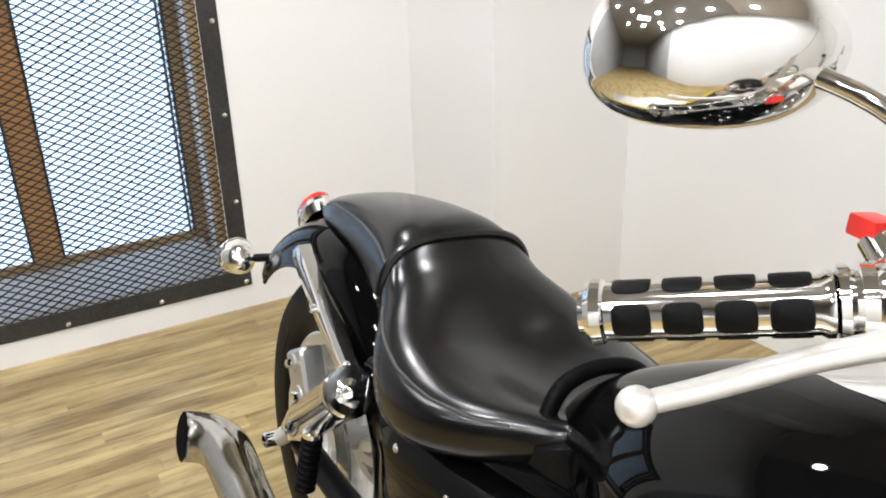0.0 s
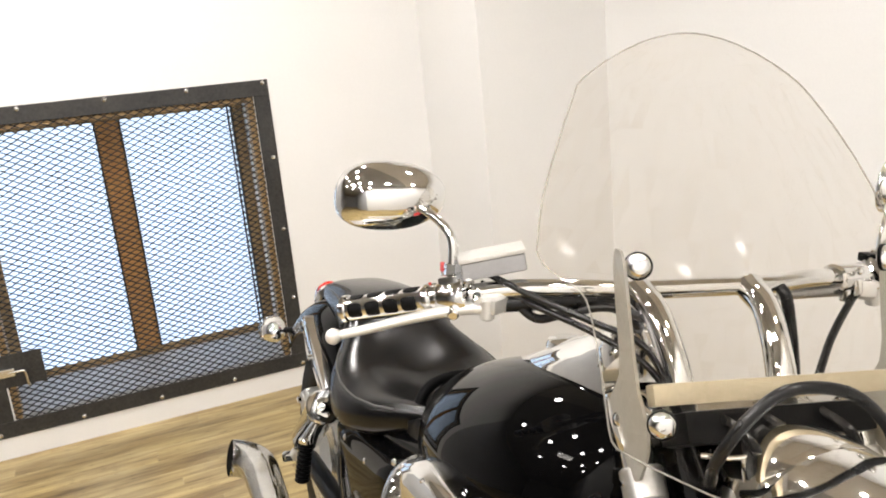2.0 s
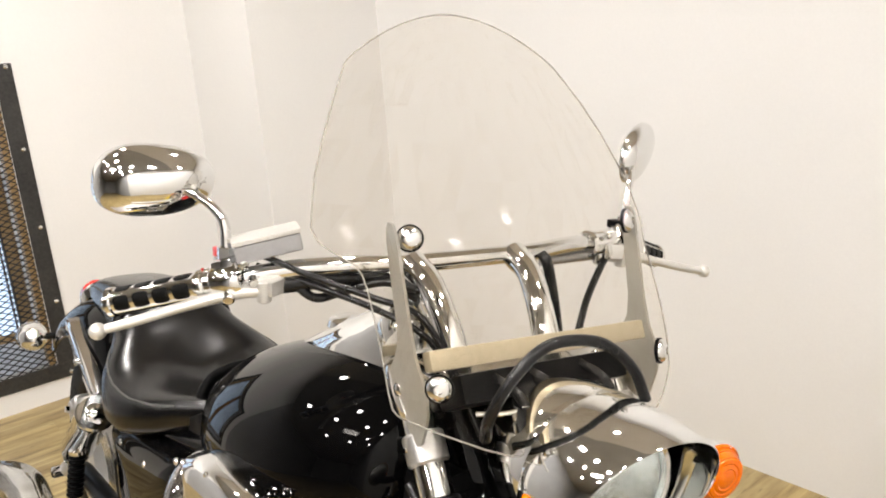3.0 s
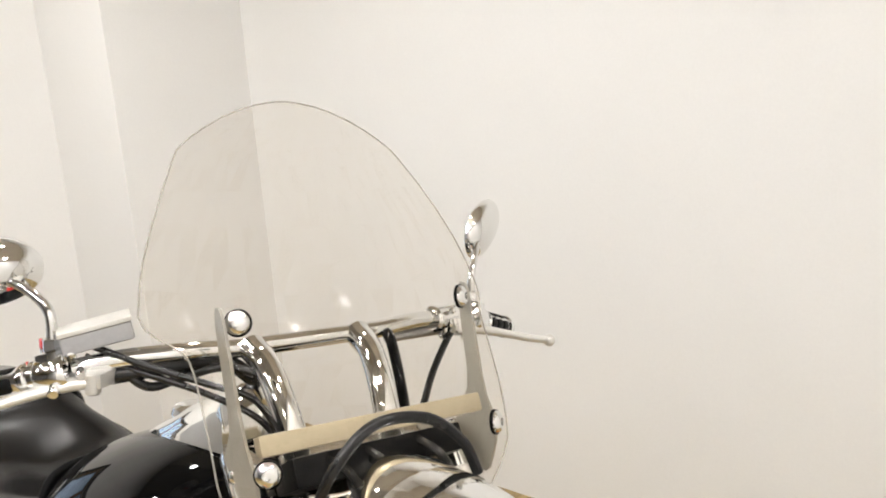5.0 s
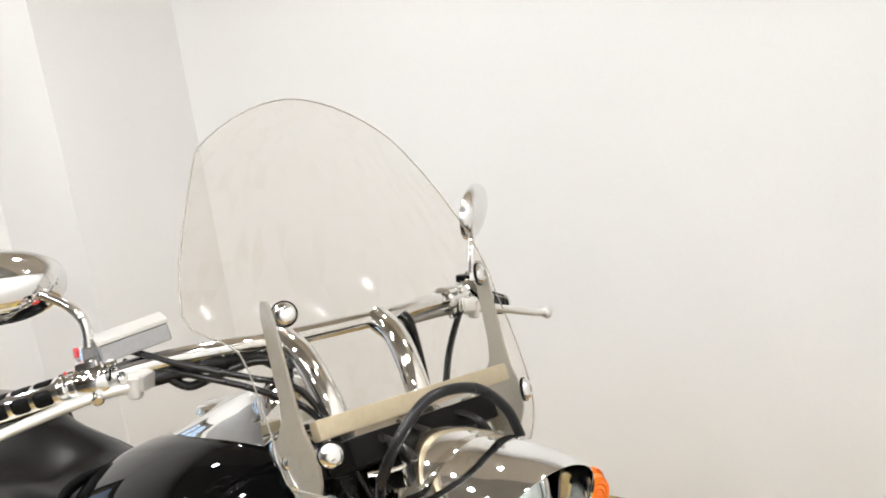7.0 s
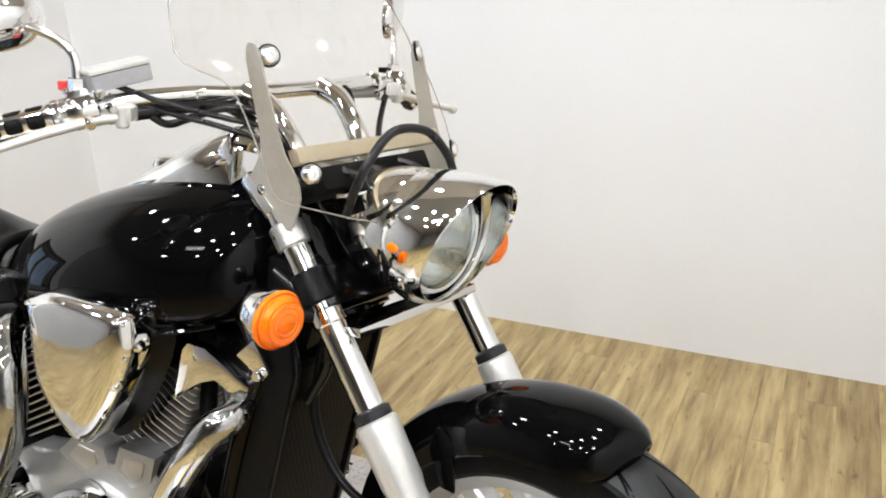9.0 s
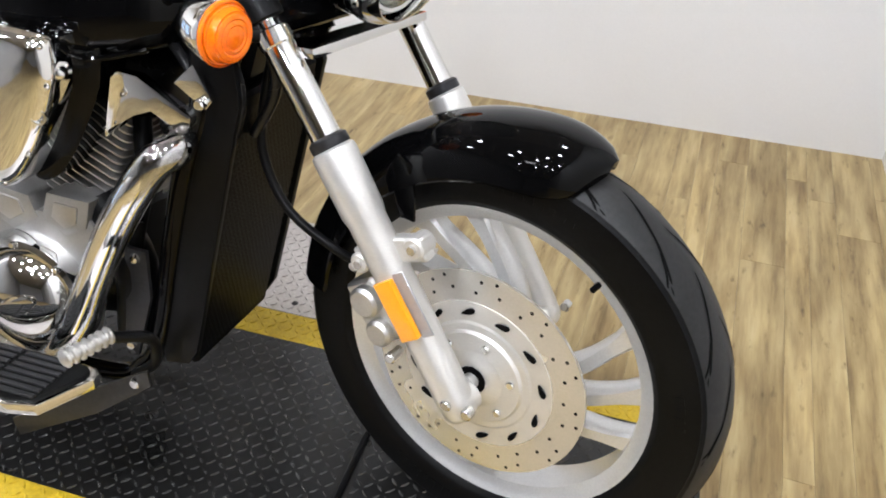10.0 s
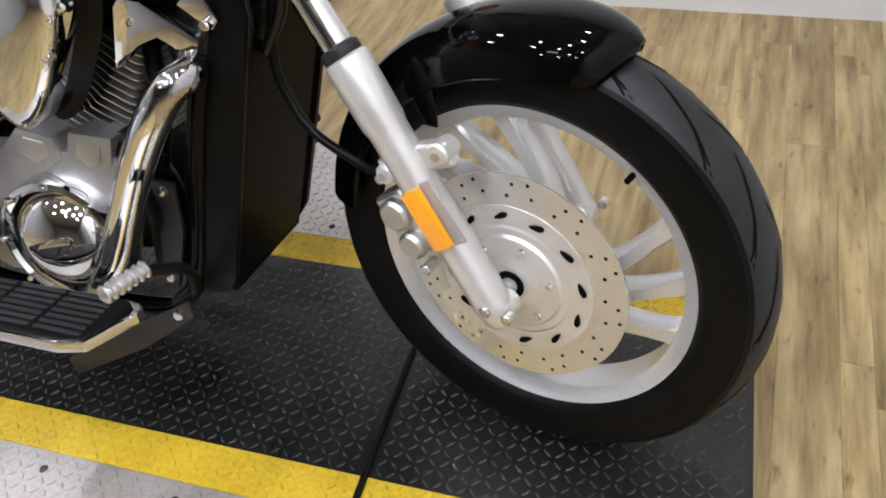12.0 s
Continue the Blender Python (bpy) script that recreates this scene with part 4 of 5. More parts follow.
def shield_mount(s):
    l = 0.150 * s
    secs = []
    for z, x, hw in ((1.158, -0.468, 0.005), (1.150, -0.467, 0.010), (1.135, -0.465, 0.013), (1.09, -0.455, 0.0145), (1.04, -0.443, 0.016), (1.012, -0.438, 0.021), (0.995, -0.436, 0.031), (0.975, -0.438, 0.042), (0.955, -0.443, 0.047), (0.935, -0.442, 0.040), (0.912, -0.432, 0.022), (0.905, -0.430, 0.012)):
        out, e = float(np.interp(z, (0.90, 1.16), PLATE_L[s])), hw * (1.2 if s < 0 else 1.0)
        secs.append([(x - e, out - 0.002, z), (x - e + 0.001, out + 0.002, z), (x + e - 0.001, out + 0.002, z), (x + e, out - 0.002, z)])
    pl = front("mount_plate", rings(B(), secs), BRACKET, shield, "satin grey windshield mounting plate")
    for x, z, r in ((-0.458, 1.142, 0.0145), (-0.374, 0.994, 0.0145), (-0.470, 0.956, 0.010), (-0.437, 0.893, 0.010)):
        front("mount_bolt", lathe(B(), [(0, 0.0035), (0.30 * r, 0.0035), (0.34 * r, 0.0085), (0.6 * r, 0.0078), (0.85 * r, 0.0055), (r, 0.002), (r, 0.0)], along((x + 0.004, l + s * 0.003, z), (0.85, s * 0.55, 0.2)), 20), CHROME, pl)
        front("grommet", lathe(B(), [(0, 0.002), (r * 1.1, 0.001), (r * 1.1, -0.003), (0, -0.003)], along((x + 0.004, l + s * 0.003, z), (0.85, s * 0.55, 0.2)), 20), BLACK_PLASTIC, pl)
    front("fork_grip", rod(B(), fork_pt(0.876, LEGS[s]), fork_pt(0.906, LEGS[s]), 0.0255, 24, 0.003), CAST_ALU, shield)


both(shield_mount)
front("cross_brace", block(B(), (0.02, 0.30, 0.024), Matrix.Translation((-0.408, 0.0, 1.010)) @ Matrix.Rotation(radians(-25), 4, "Y"), 0.004, 2), BRACE, shield, "beige satin brace between the mounting plates")

hb = front("headlight_mount", block(B(), (0.07, 0.23, 0.036), Matrix.Translation((-0.418, 0.0, 0.962)) @ Matrix.Rotation(radians(-30), 4, "Y"), 0.008, 2), BLACK_METAL, bike, "black mounting bracket above the headlight")
for y in (-0.07, -0.02, 0.05):
    front("mount_lead", tube(B(), [(-0.395, y, 0.985), (-0.36, y + 0.012, 0.975), (-0.345, y + 0.02, 0.94), (-0.36, y + 0.01, 0.90)], 0.006, 8), CABLE_BLACK, hb)
front("mount_clip", tube(B(), [(-0.372, -0.105, 0.955), (-0.355, -0.07, 0.958), (-0.352, -0.03, 0.968)], 0.003, 8), CHROME, hb)

# --- handlebar ---

def mir(p, s):
    """Right-hand places mirrored to the left."""
    k = max(0.0, min(1.0, (-p[1] - 0.2) / 0.25))
    return Vector(p) if s < 0 else Vector((p[0] + 0.05 * k, -p[1] - 0.025 * k, p[2]))


half = [(-0.588, 0.0, 1.074), (-0.588, -0.06, 1.074), (-0.59, -0.11, 1.074), (-0.600, -0.17, 1.076), (-0.628, -0.25, 1.070), (-0.662, -0.332, 1.052), (-0.75, -0.453, 1.013)]
bars = front("handlebar", tube(B(), [mir(p, -1) for p in half[:0:-1]] + [mir(p, 1) for p in half], 0.0127, 16, 5), CHROME, label="wide chrome handlebar")


def pad_mesh():
    """A rubber inlay, rounded off, that follows the grip's round."""
    bm, secs = B(), []
    for k, r in ((1.0, 0.0160), (1.0, 0.0176), (0.93, 0.0183), (0.6, 0.0185), (0.05, 0.0185)):
        ring_ = []
        for i in range(24):
            a = math.tau * i / 24
            u, v = (math.copysign(abs(f(a)) ** 0.45, f(a)) * k for f in (math.cos, math.sin))
            ring_.append((r * math.cos(0.60 * u), r * math.sin(0.60 * u), 0.0112 * v))
        secs.append(ring_)
    return finish(rings(bm, secs), "rubber_pad", PAD_RUBBER)


PAD_RUBBER = surface("pad_rubber", (0.003, 0.003, 0.003), (0.006, 0.006, 0.006), (0.45, 0.6), 0, 300, 20, 0.2, 0.0003, 0, 0.1)
PAD = pad_mesh()
PAD_TURN = 0.0


def grip(s):
    a, b = mir((-0.670, -0.343, 1.0485), s), mir((-0.748, -0.450, 1.014), s)
    d = (b - a).normalized()
    n = (b - a).length
    t = along(a, d)
    g = front("grip", lathe(B(), [(0.013, 0.0), (0.019, 0.002), (0.019, 0.006), (0.0172, 0.009), (0.0172, n - 0.012), (0.0195, n - 0.010), (0.0200, n - 0.004), (0.016, n), (0.0, n + 0.001)], t, 32), CHROME, bars, "chrome grip with black rubber pads")
    for i in range(4):
        for k in range(4):
            o = new("rubber_pad", PAD)
            o.parent = g
            o.matrix_local = FRONT @ t @ Matrix.Translation((0, 0, 0.0235 + i * 0.0285)) @ Matrix.Rotation(math.tau * (k + PAD_TURN) / 4, 4, "Z")
    # lever
    pts = [mir(p, s) for p in ((-0.618, -0.272, 1.05), (-0.632, -0.31, 1.045), (-0.645, -0.371, 1.031), (-0.650, -0.43, 1.017), (-0.652, -0.464, 1.0105))]
    bm = tube(B(), pts, [0.012, 0.0105, 0.0085, 0.0078, 0.0072], 12, 5, 0.8)
    ball(bm, mir((-0.652, -0.471, 1.009), s), 0.0105)
    front("lever", bm, SATIN_ALU, bars, "polished aluminium hand lever")
    bm = B()
    block(bm, (0.036, 0.04, 0.021), Matrix.Translation(mir((-0.628, -0.268, 1.052), s)) @ Matrix.Rotation(radians(-s * 40), 4, "Z"), 0.008, 2)
    rod(bm, mir((-0.616, -0.278, 1.062), s), mir((-0.616, -0.278, 1.034), s), 0.0095, 14, 0.002)
    front("lever_perch", bm, SATIN_ALU, bars)
    # switch housing and mirror
    bm = B()
    m = along(mir((-0.652, -0.315, 1.056), s), d)
    lathe(bm, [(0.014, -0.026), (0.022, -0.024), (0.025, -0.018), (0.025, 0.012), (0.022, 0.018), (0.014, 0.02)], m, 20)
    block(bm, (0.03, 0.03, 0.03), m @ Matrix.Translation((0.0, 0.015, -0.004)), 0.007, 2)
    rod(bm, mir((-0.656, -0.315, 1.062), s), mir((-0.684, -0.316, 1.082), s), 0.010, 14, 0.002)
    sw = front("switch_housing", bm, CHROME, bars, "chrome switch housing")
    front("switch_button", block(B(), (0.02, 0.018, 0.013), Matrix.Translation(mir((-0.686, -0.316, 1.086), s)), 0.003, 2), RED_PLASTIC if s < 0 else BLACK_PLASTIC, sw, "red kill switch" if s < 0 else "")


both(grip)

# brake fluid reservoir on the right bar
res_dir = (Vector((-0.613, -0.229, 1.127)) - Vector((-0.627, -0.311, 1.110))).normalized()
mx = Matrix((res_dir, Vector((0, 0, 1)).cross(res_dir).normalized(), res_dir.cross(Vector((0, 0, 1)).cross(res_dir).normalized()))).transposed().to_4x4()
mx.translation = (-0.642, -0.268, 1.097)
res = front("brake_reservoir", block(B(), (0.084, 0.044, 0.024), mx @ Matrix.Translation((0.003, 0, 0.004)), 0.005, 3), RESERVOIR, bars, "satin silver brake fluid reservoir")
front("reservoir_lid", block(B(), (0.087, 0.047, 0.006), mx @ Matrix.Translation((0.003, 0, 0.0185)), 0.0025, 2), SATIN_ALU, res)

# mirrors
def mirror(s, c, wide, base, knee, size=1.0, deep=1.0):
    wide = Vector(wide).normalized()
    thick = Vector((0, 0, 1)).cross(wide).normalized()
    up = wide.cross(thick)
    m = Matrix((wide, thick, up)).transposed().to_4x4()
    m.translation = c
    bm = B()
    secs = []
    for k, dep in ((0.98, 0.012), (1.02, 0.004), (1.01, -0.006), (0.94, -0.022), (0.84, -0.033), (0.68, -0.043), (0.5, -0.049), (0.28, -0.0535), (0.05, -0.055)):
        secs.append([m @ Matrix.Scale(size, 4) @ Vector((0.076 * k * math.copysign(abs(math.cos(a)) ** 0.85, math.cos(a)) - 0.006 * math.sin(a), dep * deep * (1 if thick.x < 0 else -1), 0.047 * k * math.copysign(abs(math.sin(a)) ** 0.85, math.sin(a)) * (1.0 + 0.12 * math.cos(a)))) for a in (math.tau * i / 36 for i in range(36))])
    rings(bm, secs)
    mi = front("mirror", bm, CHROME, bars, "oval chrome mirror housing", angle=50)
    front("mirror_stem", tube(B(), [base, *knee, c], [0.0075, 0.0065, 0.006, 0.006, 0.007][:2 + len(knee)], 12), CHROME, mi)
    front("stem_nut", rod(B(), Vector(base) - Vector((0, 0, 0.012)), Vector(base) + Vector((0, 0, 0.012)), 0.0125, 6, 0.001), CHROME, mi)


mirror(-1, Vector((-0.765, -0.383, 1.171)), (-0.14, -0.985, 0.05), (-0.659, -0.314, 1.088), [(-0.663, -0.315, 1.128), (-0.682, -0.328, 1.150), (-0.718, -0.352, 1.164)])
mirror(1, Vector((-0.732, 0.392, 1.192)), (0.47, -0.78, -0.42), (-0.650, 0.314, 1.088), [(-0.653, 0.316, 1.125), (-0.668, 0.332, 1.150), (-0.70, 0.362, 1.172)], 0.84, 0.55)

# clutch perch and switch cluster under the left bar
bm = tube(B(), [(-0.590, 0.118, 1.058), (-0.600, 0.175, 1.056), (-0.622, 0.262, 1.052)], [0.007, 0.0075, 0.010], 12, 4)
front("clutch_arm", bm, GREY_METAL, bars, "grey metal clutch perch arm")
bm = rod(B(), (-0.604, 0.205, 1.073), (-0.632, 0.272, 1.066), 0.0205, 20, 0.004)
rod(bm, (-0.606, 0.232, 1.04), (-0.606, 0.232, 1.085), 0.009, 12, 0.002)
block(bm, (0.022, 0.03, 0.024), Matrix.Translation((-0.596, 0.25, 1.062)) @ Matrix.Rotation(radians(-25), 4, "Z"), 0.006, 2)
front("clutch_clamp", bm, CHROME, bars, "chrome clutch lever clamp")
for p in ((-0.588, 0.262, 1.066), (-0.594, 0.238, 1.086)):
    front("clamp_screw", ball(B(), p, 0.006, None, 10, 8), CHROME, bars)
# collar, nut and screws beside the right grip
bm = lathe(B(), [(0.0, -0.012), (0.017, -0.012), (0.0215, -0.008), (0.0215, -0.001), (0.018, 0.002), (0.0215, 0.005), (0.0215, 0.010), (0.013, 0.012)], along((-0.6645, -0.335, 1.0515), (-0.58, -0.79, -0.26)), 24)
front("throttle_collar", bm, CHROME, bars, "ribbed chrome throttle collar", angle=30)
for p, q, r in (((-0.640, -0.300, 1.085), (-0.625, -0.300, 1.080), 0.007), ((-0.634, -0.318, 1.045), (-0.618, -0.322, 1.04), 0.0075), ((-0.630, -0.288, 1.062), (-0.612, -0.292, 1.06), 0.0065)):
    front("clamp_screw", rod(B(), p, q, r, 12, 0.002), CHROME, bars)
# risers
for s in (-1, 1):
    front("riser", tube(B(), [(-0.468, s * 0.066 - 0.010, 0.945), (-0.486, s * 0.068 - 0.010, 0.998), (-0.535, s * 0.074 - 0.010, 1.056), (-0.585, s * 0.078 - 0.010, 1.074)], [0.020, 0.018, 0.0175, 0.019], 18, 5), CHROME, bars, "chrome handlebar riser")

# cables
CABLES = [
    ([(-0.640, -0.285, 1.046), (-0.622, -0.235, 1.052), (-0.606, -0.18, 1.058), (-0.594, -0.12, 1.056), (-0.575, -0.085, 1.03)], 0.0105, "black wiring sleeve under the handlebar"),
    ([(-0.64, -0.285, 1.095), (-0.60, -0.22, 1.066), (-0.545, -0.16, 1.047), (-0.50, -0.115, 1.03), (-0.455, -0.09, 0.97), (-0.42, -0.07, 0.90)], 0.0043, "black throttle cable"),
    ([(-0.645, -0.28, 1.075), (-0.60, -0.21, 1.050), (-0.545, -0.155, 1.031), (-0.49, -0.11, 1.005), (-0.45, -0.085, 0.95), (-0.42, -0.06, 0.89)], 0.0043, "black throttle cable"),
    ([(-0.625, -0.245, 1.06), (-0.61, -0.215, 1.035), (-0.605, -0.18, 1.04), (-0.58, -0.13, 1.055), (-0.53, -0.09, 1.05)], 0.006, "black brake switch lead"),
    ([(-0.35, -0.105, 0.935), (-0.330, -0.113, 0.968), (-0.315, -0.098, 1.015), (-0.312, -0.055, 1.050), (-0.308, 0.008, 1.046), (-0.306, 0.055, 1.010), (-0.302, 0.075, 0.97)], 0.0066, "thick black hose over the headlight"),
    ([(-0.62, 0.275, 1.060), (-0.60, 0.241, 1.051), (-0.56, 0.182, 1.007), (-0.52, 0.138, 0.969), (-0.48, 0.094, 0.94), (-0.45, 0.07, 0.90)], 0.0055, "black clutch cable"),
    ([(-0.585, 0.112, 1.072), (-0.570, 0.114, 1.061), (-0.570, 0.127, 1.014), (-0.570, 0.139, 0.957), (-0.56, 0.14, 0.90)], 0.008, "black cable bundle"),
]
for pts, r, text in CABLES:
    front("cable", tube(B(), pts, r, 10, 6), CABLE_BLACK, bike, text)

# --- fuel tank ---
TX = [0.535, 0.548, 0.575, 0.61, 0.66, 0.73, 0.80, 0.90, 1.00, 1.08, 1.14, 1.18, 1.20]
TTOP = [0.735, 0.750, 0.776, 0.803, 0.834, 0.870, 0.898, 0.930, 0.952, 0.958, 0.952, 0.934, 0.90]
TBOT = [0.710, 0.696, 0.684, 0.680, 0.682, 0.692, 0.702, 0.712, 0.720, 0.728, 0.745, 0.775, 0.83]
THW = [0.03, 0.052, 0.074, 0.095, 0.123, 0.157, 0.179, 0.194, 0.191, 0.175, 0.150, 0.115, 0.06]


def tank_section(x, top, bot, hw, n=48):
    pts, mid = [], bot + 0.32 * (top - bot)
    for k in range(n):
        a = math.tau * k / n
        c, s = math.cos(a), math.sin(a)
        z = mid + (top - mid) * abs(s) if s >= 0 else mid - (mid - bot) * abs(s) ** 0.62
        y = hw * math.copysign(abs(c) ** (1.0 if s >= 0 else 0.5), c)
        pts.append((x, y, z))
    return pts


xs = np.linspace(TX[0], TX[-1], 56)
tank = part("fuel_tank", rings(B(), [tank_section(float(x), *(smooth_interp(x, TX, v) for v in (TTOP, TBOT, THW))) for x in xs]), BLACK_PAINT, bike, "glossy black teardrop fuel tank", angle=60)
for s in (-1, 1):
    bead = [(float(x), s * (float(np.interp(x, TX, THW)) * 0.93 + 0.002), float(np.interp(x, TX, TBOT)) + 0.012) for x in np.linspace(0.60, 1.14, 14)]
    part("seam_flange", tube(B(), bead, 0.0045, 8, 2), BLACK_PAINT, tank, "black welded seam along the tank's lower edge")
part("tank_collar", tube(B(), [(0.560, 0.092, 0.715), (0.552, 0.06, 0.762), (0.547, 0.0, 0.775), (0.552, -0.06, 0.762), (0.560, -0.092, 0.715)], 0.011, 10, 5), BLACK_PLASTIC, tank, "black rubber collar behind the tank")
bm = B()
secs = []
for i in range(14):
    t = i / 13
    x = 0.80 + 0.30 * t
    w, h = 0.062 * math.sin(math.pi * min(1, t * 0.62 + 0.06)) ** 0.8, 0.012 + 0.075 * t ** 1.6
    zb = float(np.interp(x, TX, TTOP)) - 0.012
    secs.append([(x - 0.03 * t * math.sin(a), w * math.cos(a), zb + h * max(0.0, math.sin(a)) ** 0.8) for a in (math.pi * k / 16 for k in range(17))])
dash = part("instrument_pod", rings(B(), secs), CHROME, bike, "chrome instrument pod on the tank", angle=50)
part("filler_cap", lathe(B(), [(0, 0.016), (0.02, 0.015), (0.03, 0.010), (0.033, 0.0)], Matrix.Translation((0.93, 0.0, 0.955)), 24), CHROME, tank)
gm = along((1.085, 0, 1.0), (-0.75, 0, 0.66))
part("gauge_bezel", lathe(B(), [(0.04, 0.010), (0.046, 0.012), (0.05, 0.006), (0.05, -0.02)], gm, 28), CHROME, dash)
part("gauge_glass", lathe(B(), [(0, 0.008), (0.041, 0.008), (0.041, 0.004)], gm, 28), BLACK_PAINT, dash)

# --- seat ---
SX = [-0.235, -0.22, -0.16, -0.08, 0.02, 0.10, 0.16, 0.20, 0.225, 0.25, 0.30, 0.36, 0.43, 0.50, 0.56, 0.60, 0.625]
STOP = [0.735, 0.765, 0.802, 0.826, 0.842, 0.850, 0.850, 0.838, 0.818, 0.800, 0.775, 0.752, 0.740, 0.742, 0.752, 0.760, 0.750]
SBOT = [0.730, 0.735, 0.745, 0.750, 0.742, 0.720, 0.695, 0.670, 0.650, 0.635, 0.625, 0.618, 0.625, 0.645, 0.665, 0.680, 0.700]
SHW = [0.03, 0.052, 0.074, 0.088, 0.099, 0.110, 0.120, 0.130, 0.142, 0.156, 0.185, 0.202, 0.200, 0.175, 0.130, 0.095, 0.06]


def seat_section(x, top, bot, hw, n=48):
    pts, mid = [], bot + 0.5 * (top - bot)
    for k in range(n):
        a = math.tau * k / n
        c, s = math.cos(a), math.sin(a)
        z = mid + (top - mid) * abs(s) ** 0.8 if s >= 0 else mid - (mid - bot) * abs(s) ** 0.55
        y = hw * math.copysign(abs(c) ** (0.62 if s >= 0 else 0.4), c)
        if s > 0 and x > 0.26:
            z -= 0.032 * math.exp(-(y / 0.085) ** 2) * min(1.0, (x - 0.26) / 0.1 if x > 0.26 else 0.0)
        pts.append((x, y, z))
    return pts


xs = np.linspace(SX[0], SX[-1], 72)
seat = part("seat", rings(B(), [seat_section(float(x), *(smooth_interp(x, SX, v) for v in (STOP, SBOT, SHW))) for x in xs]), LEATHER, bike, "black leather two-up seat with stitched seams", angle=60)


def seat_line(x, u):
    """A place on the seat's skin at x, round by u (0 right edge, 0.25 top)."""
    top, bot, hw = (smooth_interp(x, SX, v) for v in (STOP, SBOT, SHW))
    p = seat_section(x, top, bot, hw, 240)[int((0.5 - u) * 240) % 240]
    return Vector(p)


part("seat_strap", tube(B(), [seat_line(0.205, u) + Vector((0, 0, 0.001)) for u in np.linspace(0.0, 0.5, 25)], 0.008, 8, 2), LEATHER, seat, "black piped strap across the seat")
for side in (0, 1):
    bm = B()
    us = lambda t: 0.055 + 0.03 * math.sin(t * 3.0)
    tube(bm, [seat_line(0.25 + 0.30 * t, (us(t) if side == 0 else 0.5 - us(t))) for t in np.linspace(0, 1, 16)], 0.0022, 6, 2)
    tube(bm, [seat_line(-0.15 + 0.34 * t, 0.06 if side == 0 else 0.44) for t in np.linspace(0, 1, 14)], 0.0022, 6, 2)
    part("seam", bm, STITCH, seat, "pale stitched seam")

# --- rear fender, tail and struts ---
part("rear_fender", sweep_fender(14, 137, 0.43, 0.128, 0.09, 30, (-0.10, 0, 0.33)), BLACK_PAINT, bike, "glossy black rear fender", angle=50)
tm = along((-0.385, 0, 0.70), (-0.75, 0, 0.5))
tail = part("tail_light", lathe(B(), [(0.0, -0.03), (0.04, -0.028), (0.052, -0.01), (0.05, 0.0)], tm @ Matrix.Diagonal((0.8, 1.15, 1, 1)), 28), CHROME, bike, "chrome tail light with red lens")
part("lens", lathe(B(), [(0.049, 0.0), (0.046, 0.014), (0.03, 0.026), (0.0, 0.03)], tm @ Matrix.Diagonal((0.8, 1.15, 1, 1)), 28), RED_LENS, tail, "red tail lens")


def strut(s):
    bm = B()
    secs = []
    for x, z, w in ((-0.142, 0.700, 0.012), (-0.130, 0.700, 0.025), (-0.09, 0.684, 0.029), (0.0, 0.650, 0.029), (0.13, 0.606, 0.027), (0.20, 0.585, 0.016)):
        y = s * float(np.interp(x, [-0.16, 0.2], [0.132, 0.158]))
        w *= 0.85
        secs.append([(x, y - s * 0.024, z - w), (x, y + s * 0.004, z - w), (x, y + s * 0.007, z - w * 0.8), (x, y + s * 0.007, z + w * 0.7), (x, y + s * 0.003, z + w), (x, y - s * 0.022, z + w), (x, y - s * 0.024, z + w * 0.9)])
    rings(bm, secs)
    st = part("fender_strut", bm, CHROME, bike, "chrome fender strut")
    part("strut_bolt", rod(B(), (0.0, s * 0.145, 0.650), (0.0, s * 0.162, 0.650), 0.008, 12, 0.002), CHROME, st)
    part("strut_nut", lathe(B(), [(0, 0.03), (0.007, 0.028), (0.011, 0.02), (0.011, 0.006), (0.014, 0.0)], along((0.165, s * 0.15, 0.605), (0.2, s * 0.6, 0.8)), 14), CHROME, st)
    # shock absorber
    top, low = Vector((0.203, s * 0.176, 0.596)), Vector((-0.11, s * 0.167, 0.335))
    d = (low - top).normalized()
    sh = part("shock_absorber", tube(B(), [top - d * 0.012, top - d * 0.008, top + d * 0.012, top + d * 0.016, top + d * 0.22, top + d * 0.30, top + d * 0.32], [0.038, 0.042, 0.042, 0.039, 0.038, 0.026, 0.018], 28, 0), CHROME, bike, "chrome covered rear shock absorber")
    part("top_eye", lathe(B(), [(0, 0.014), (0.008, 0.013), (0.013, 0.008), (0.014, 0.0), (0.024, -0.004)], along(top - d * 0.012 + Vector((0.006, s * 0.006, 0)), -d + Vector((0.2, s * 0.4, 0))), 18), CHROME, sh, "chrome top bolt")
    part("damper", rod(B(), top + d * 0.18, low, 0.017, 16), SATIN_ALU, sh)
    part("lower_bolt", rod(B(), low, low + Vector((0, s * 0.034, 0)), 0.015, 16, 0.004), CHROME, sh)


both(strut)
prof = [(0.0, 0.0)]
for k in range(9):
    prof += [(0.0145, 0.0112 * k), (0.0185, 0.0112 * k + 0.0035), (0.0185, 0.0112 * k + 0.0065), (0.0145, 0.0112 * k + 0.010)]
bm = lathe(B(), prof + [(0.0, 0.1)], along((0.122, -0.207, 0.378), (0, 0.107, 1)), 18)
boot = part("rubber_boot", bm, BLACK_PLASTIC, bike, "ribbed black rubber boot")
part("boot_cap", lathe(B(), [(0.0, 0.012), (0.014, 0.011), (0.018, 0.008), (0.018, 0.0), (0.0, 0.0)], Matrix.Translation((0.122, -0.196, 0.48)), 20), CHROME, boot, "chrome cap")
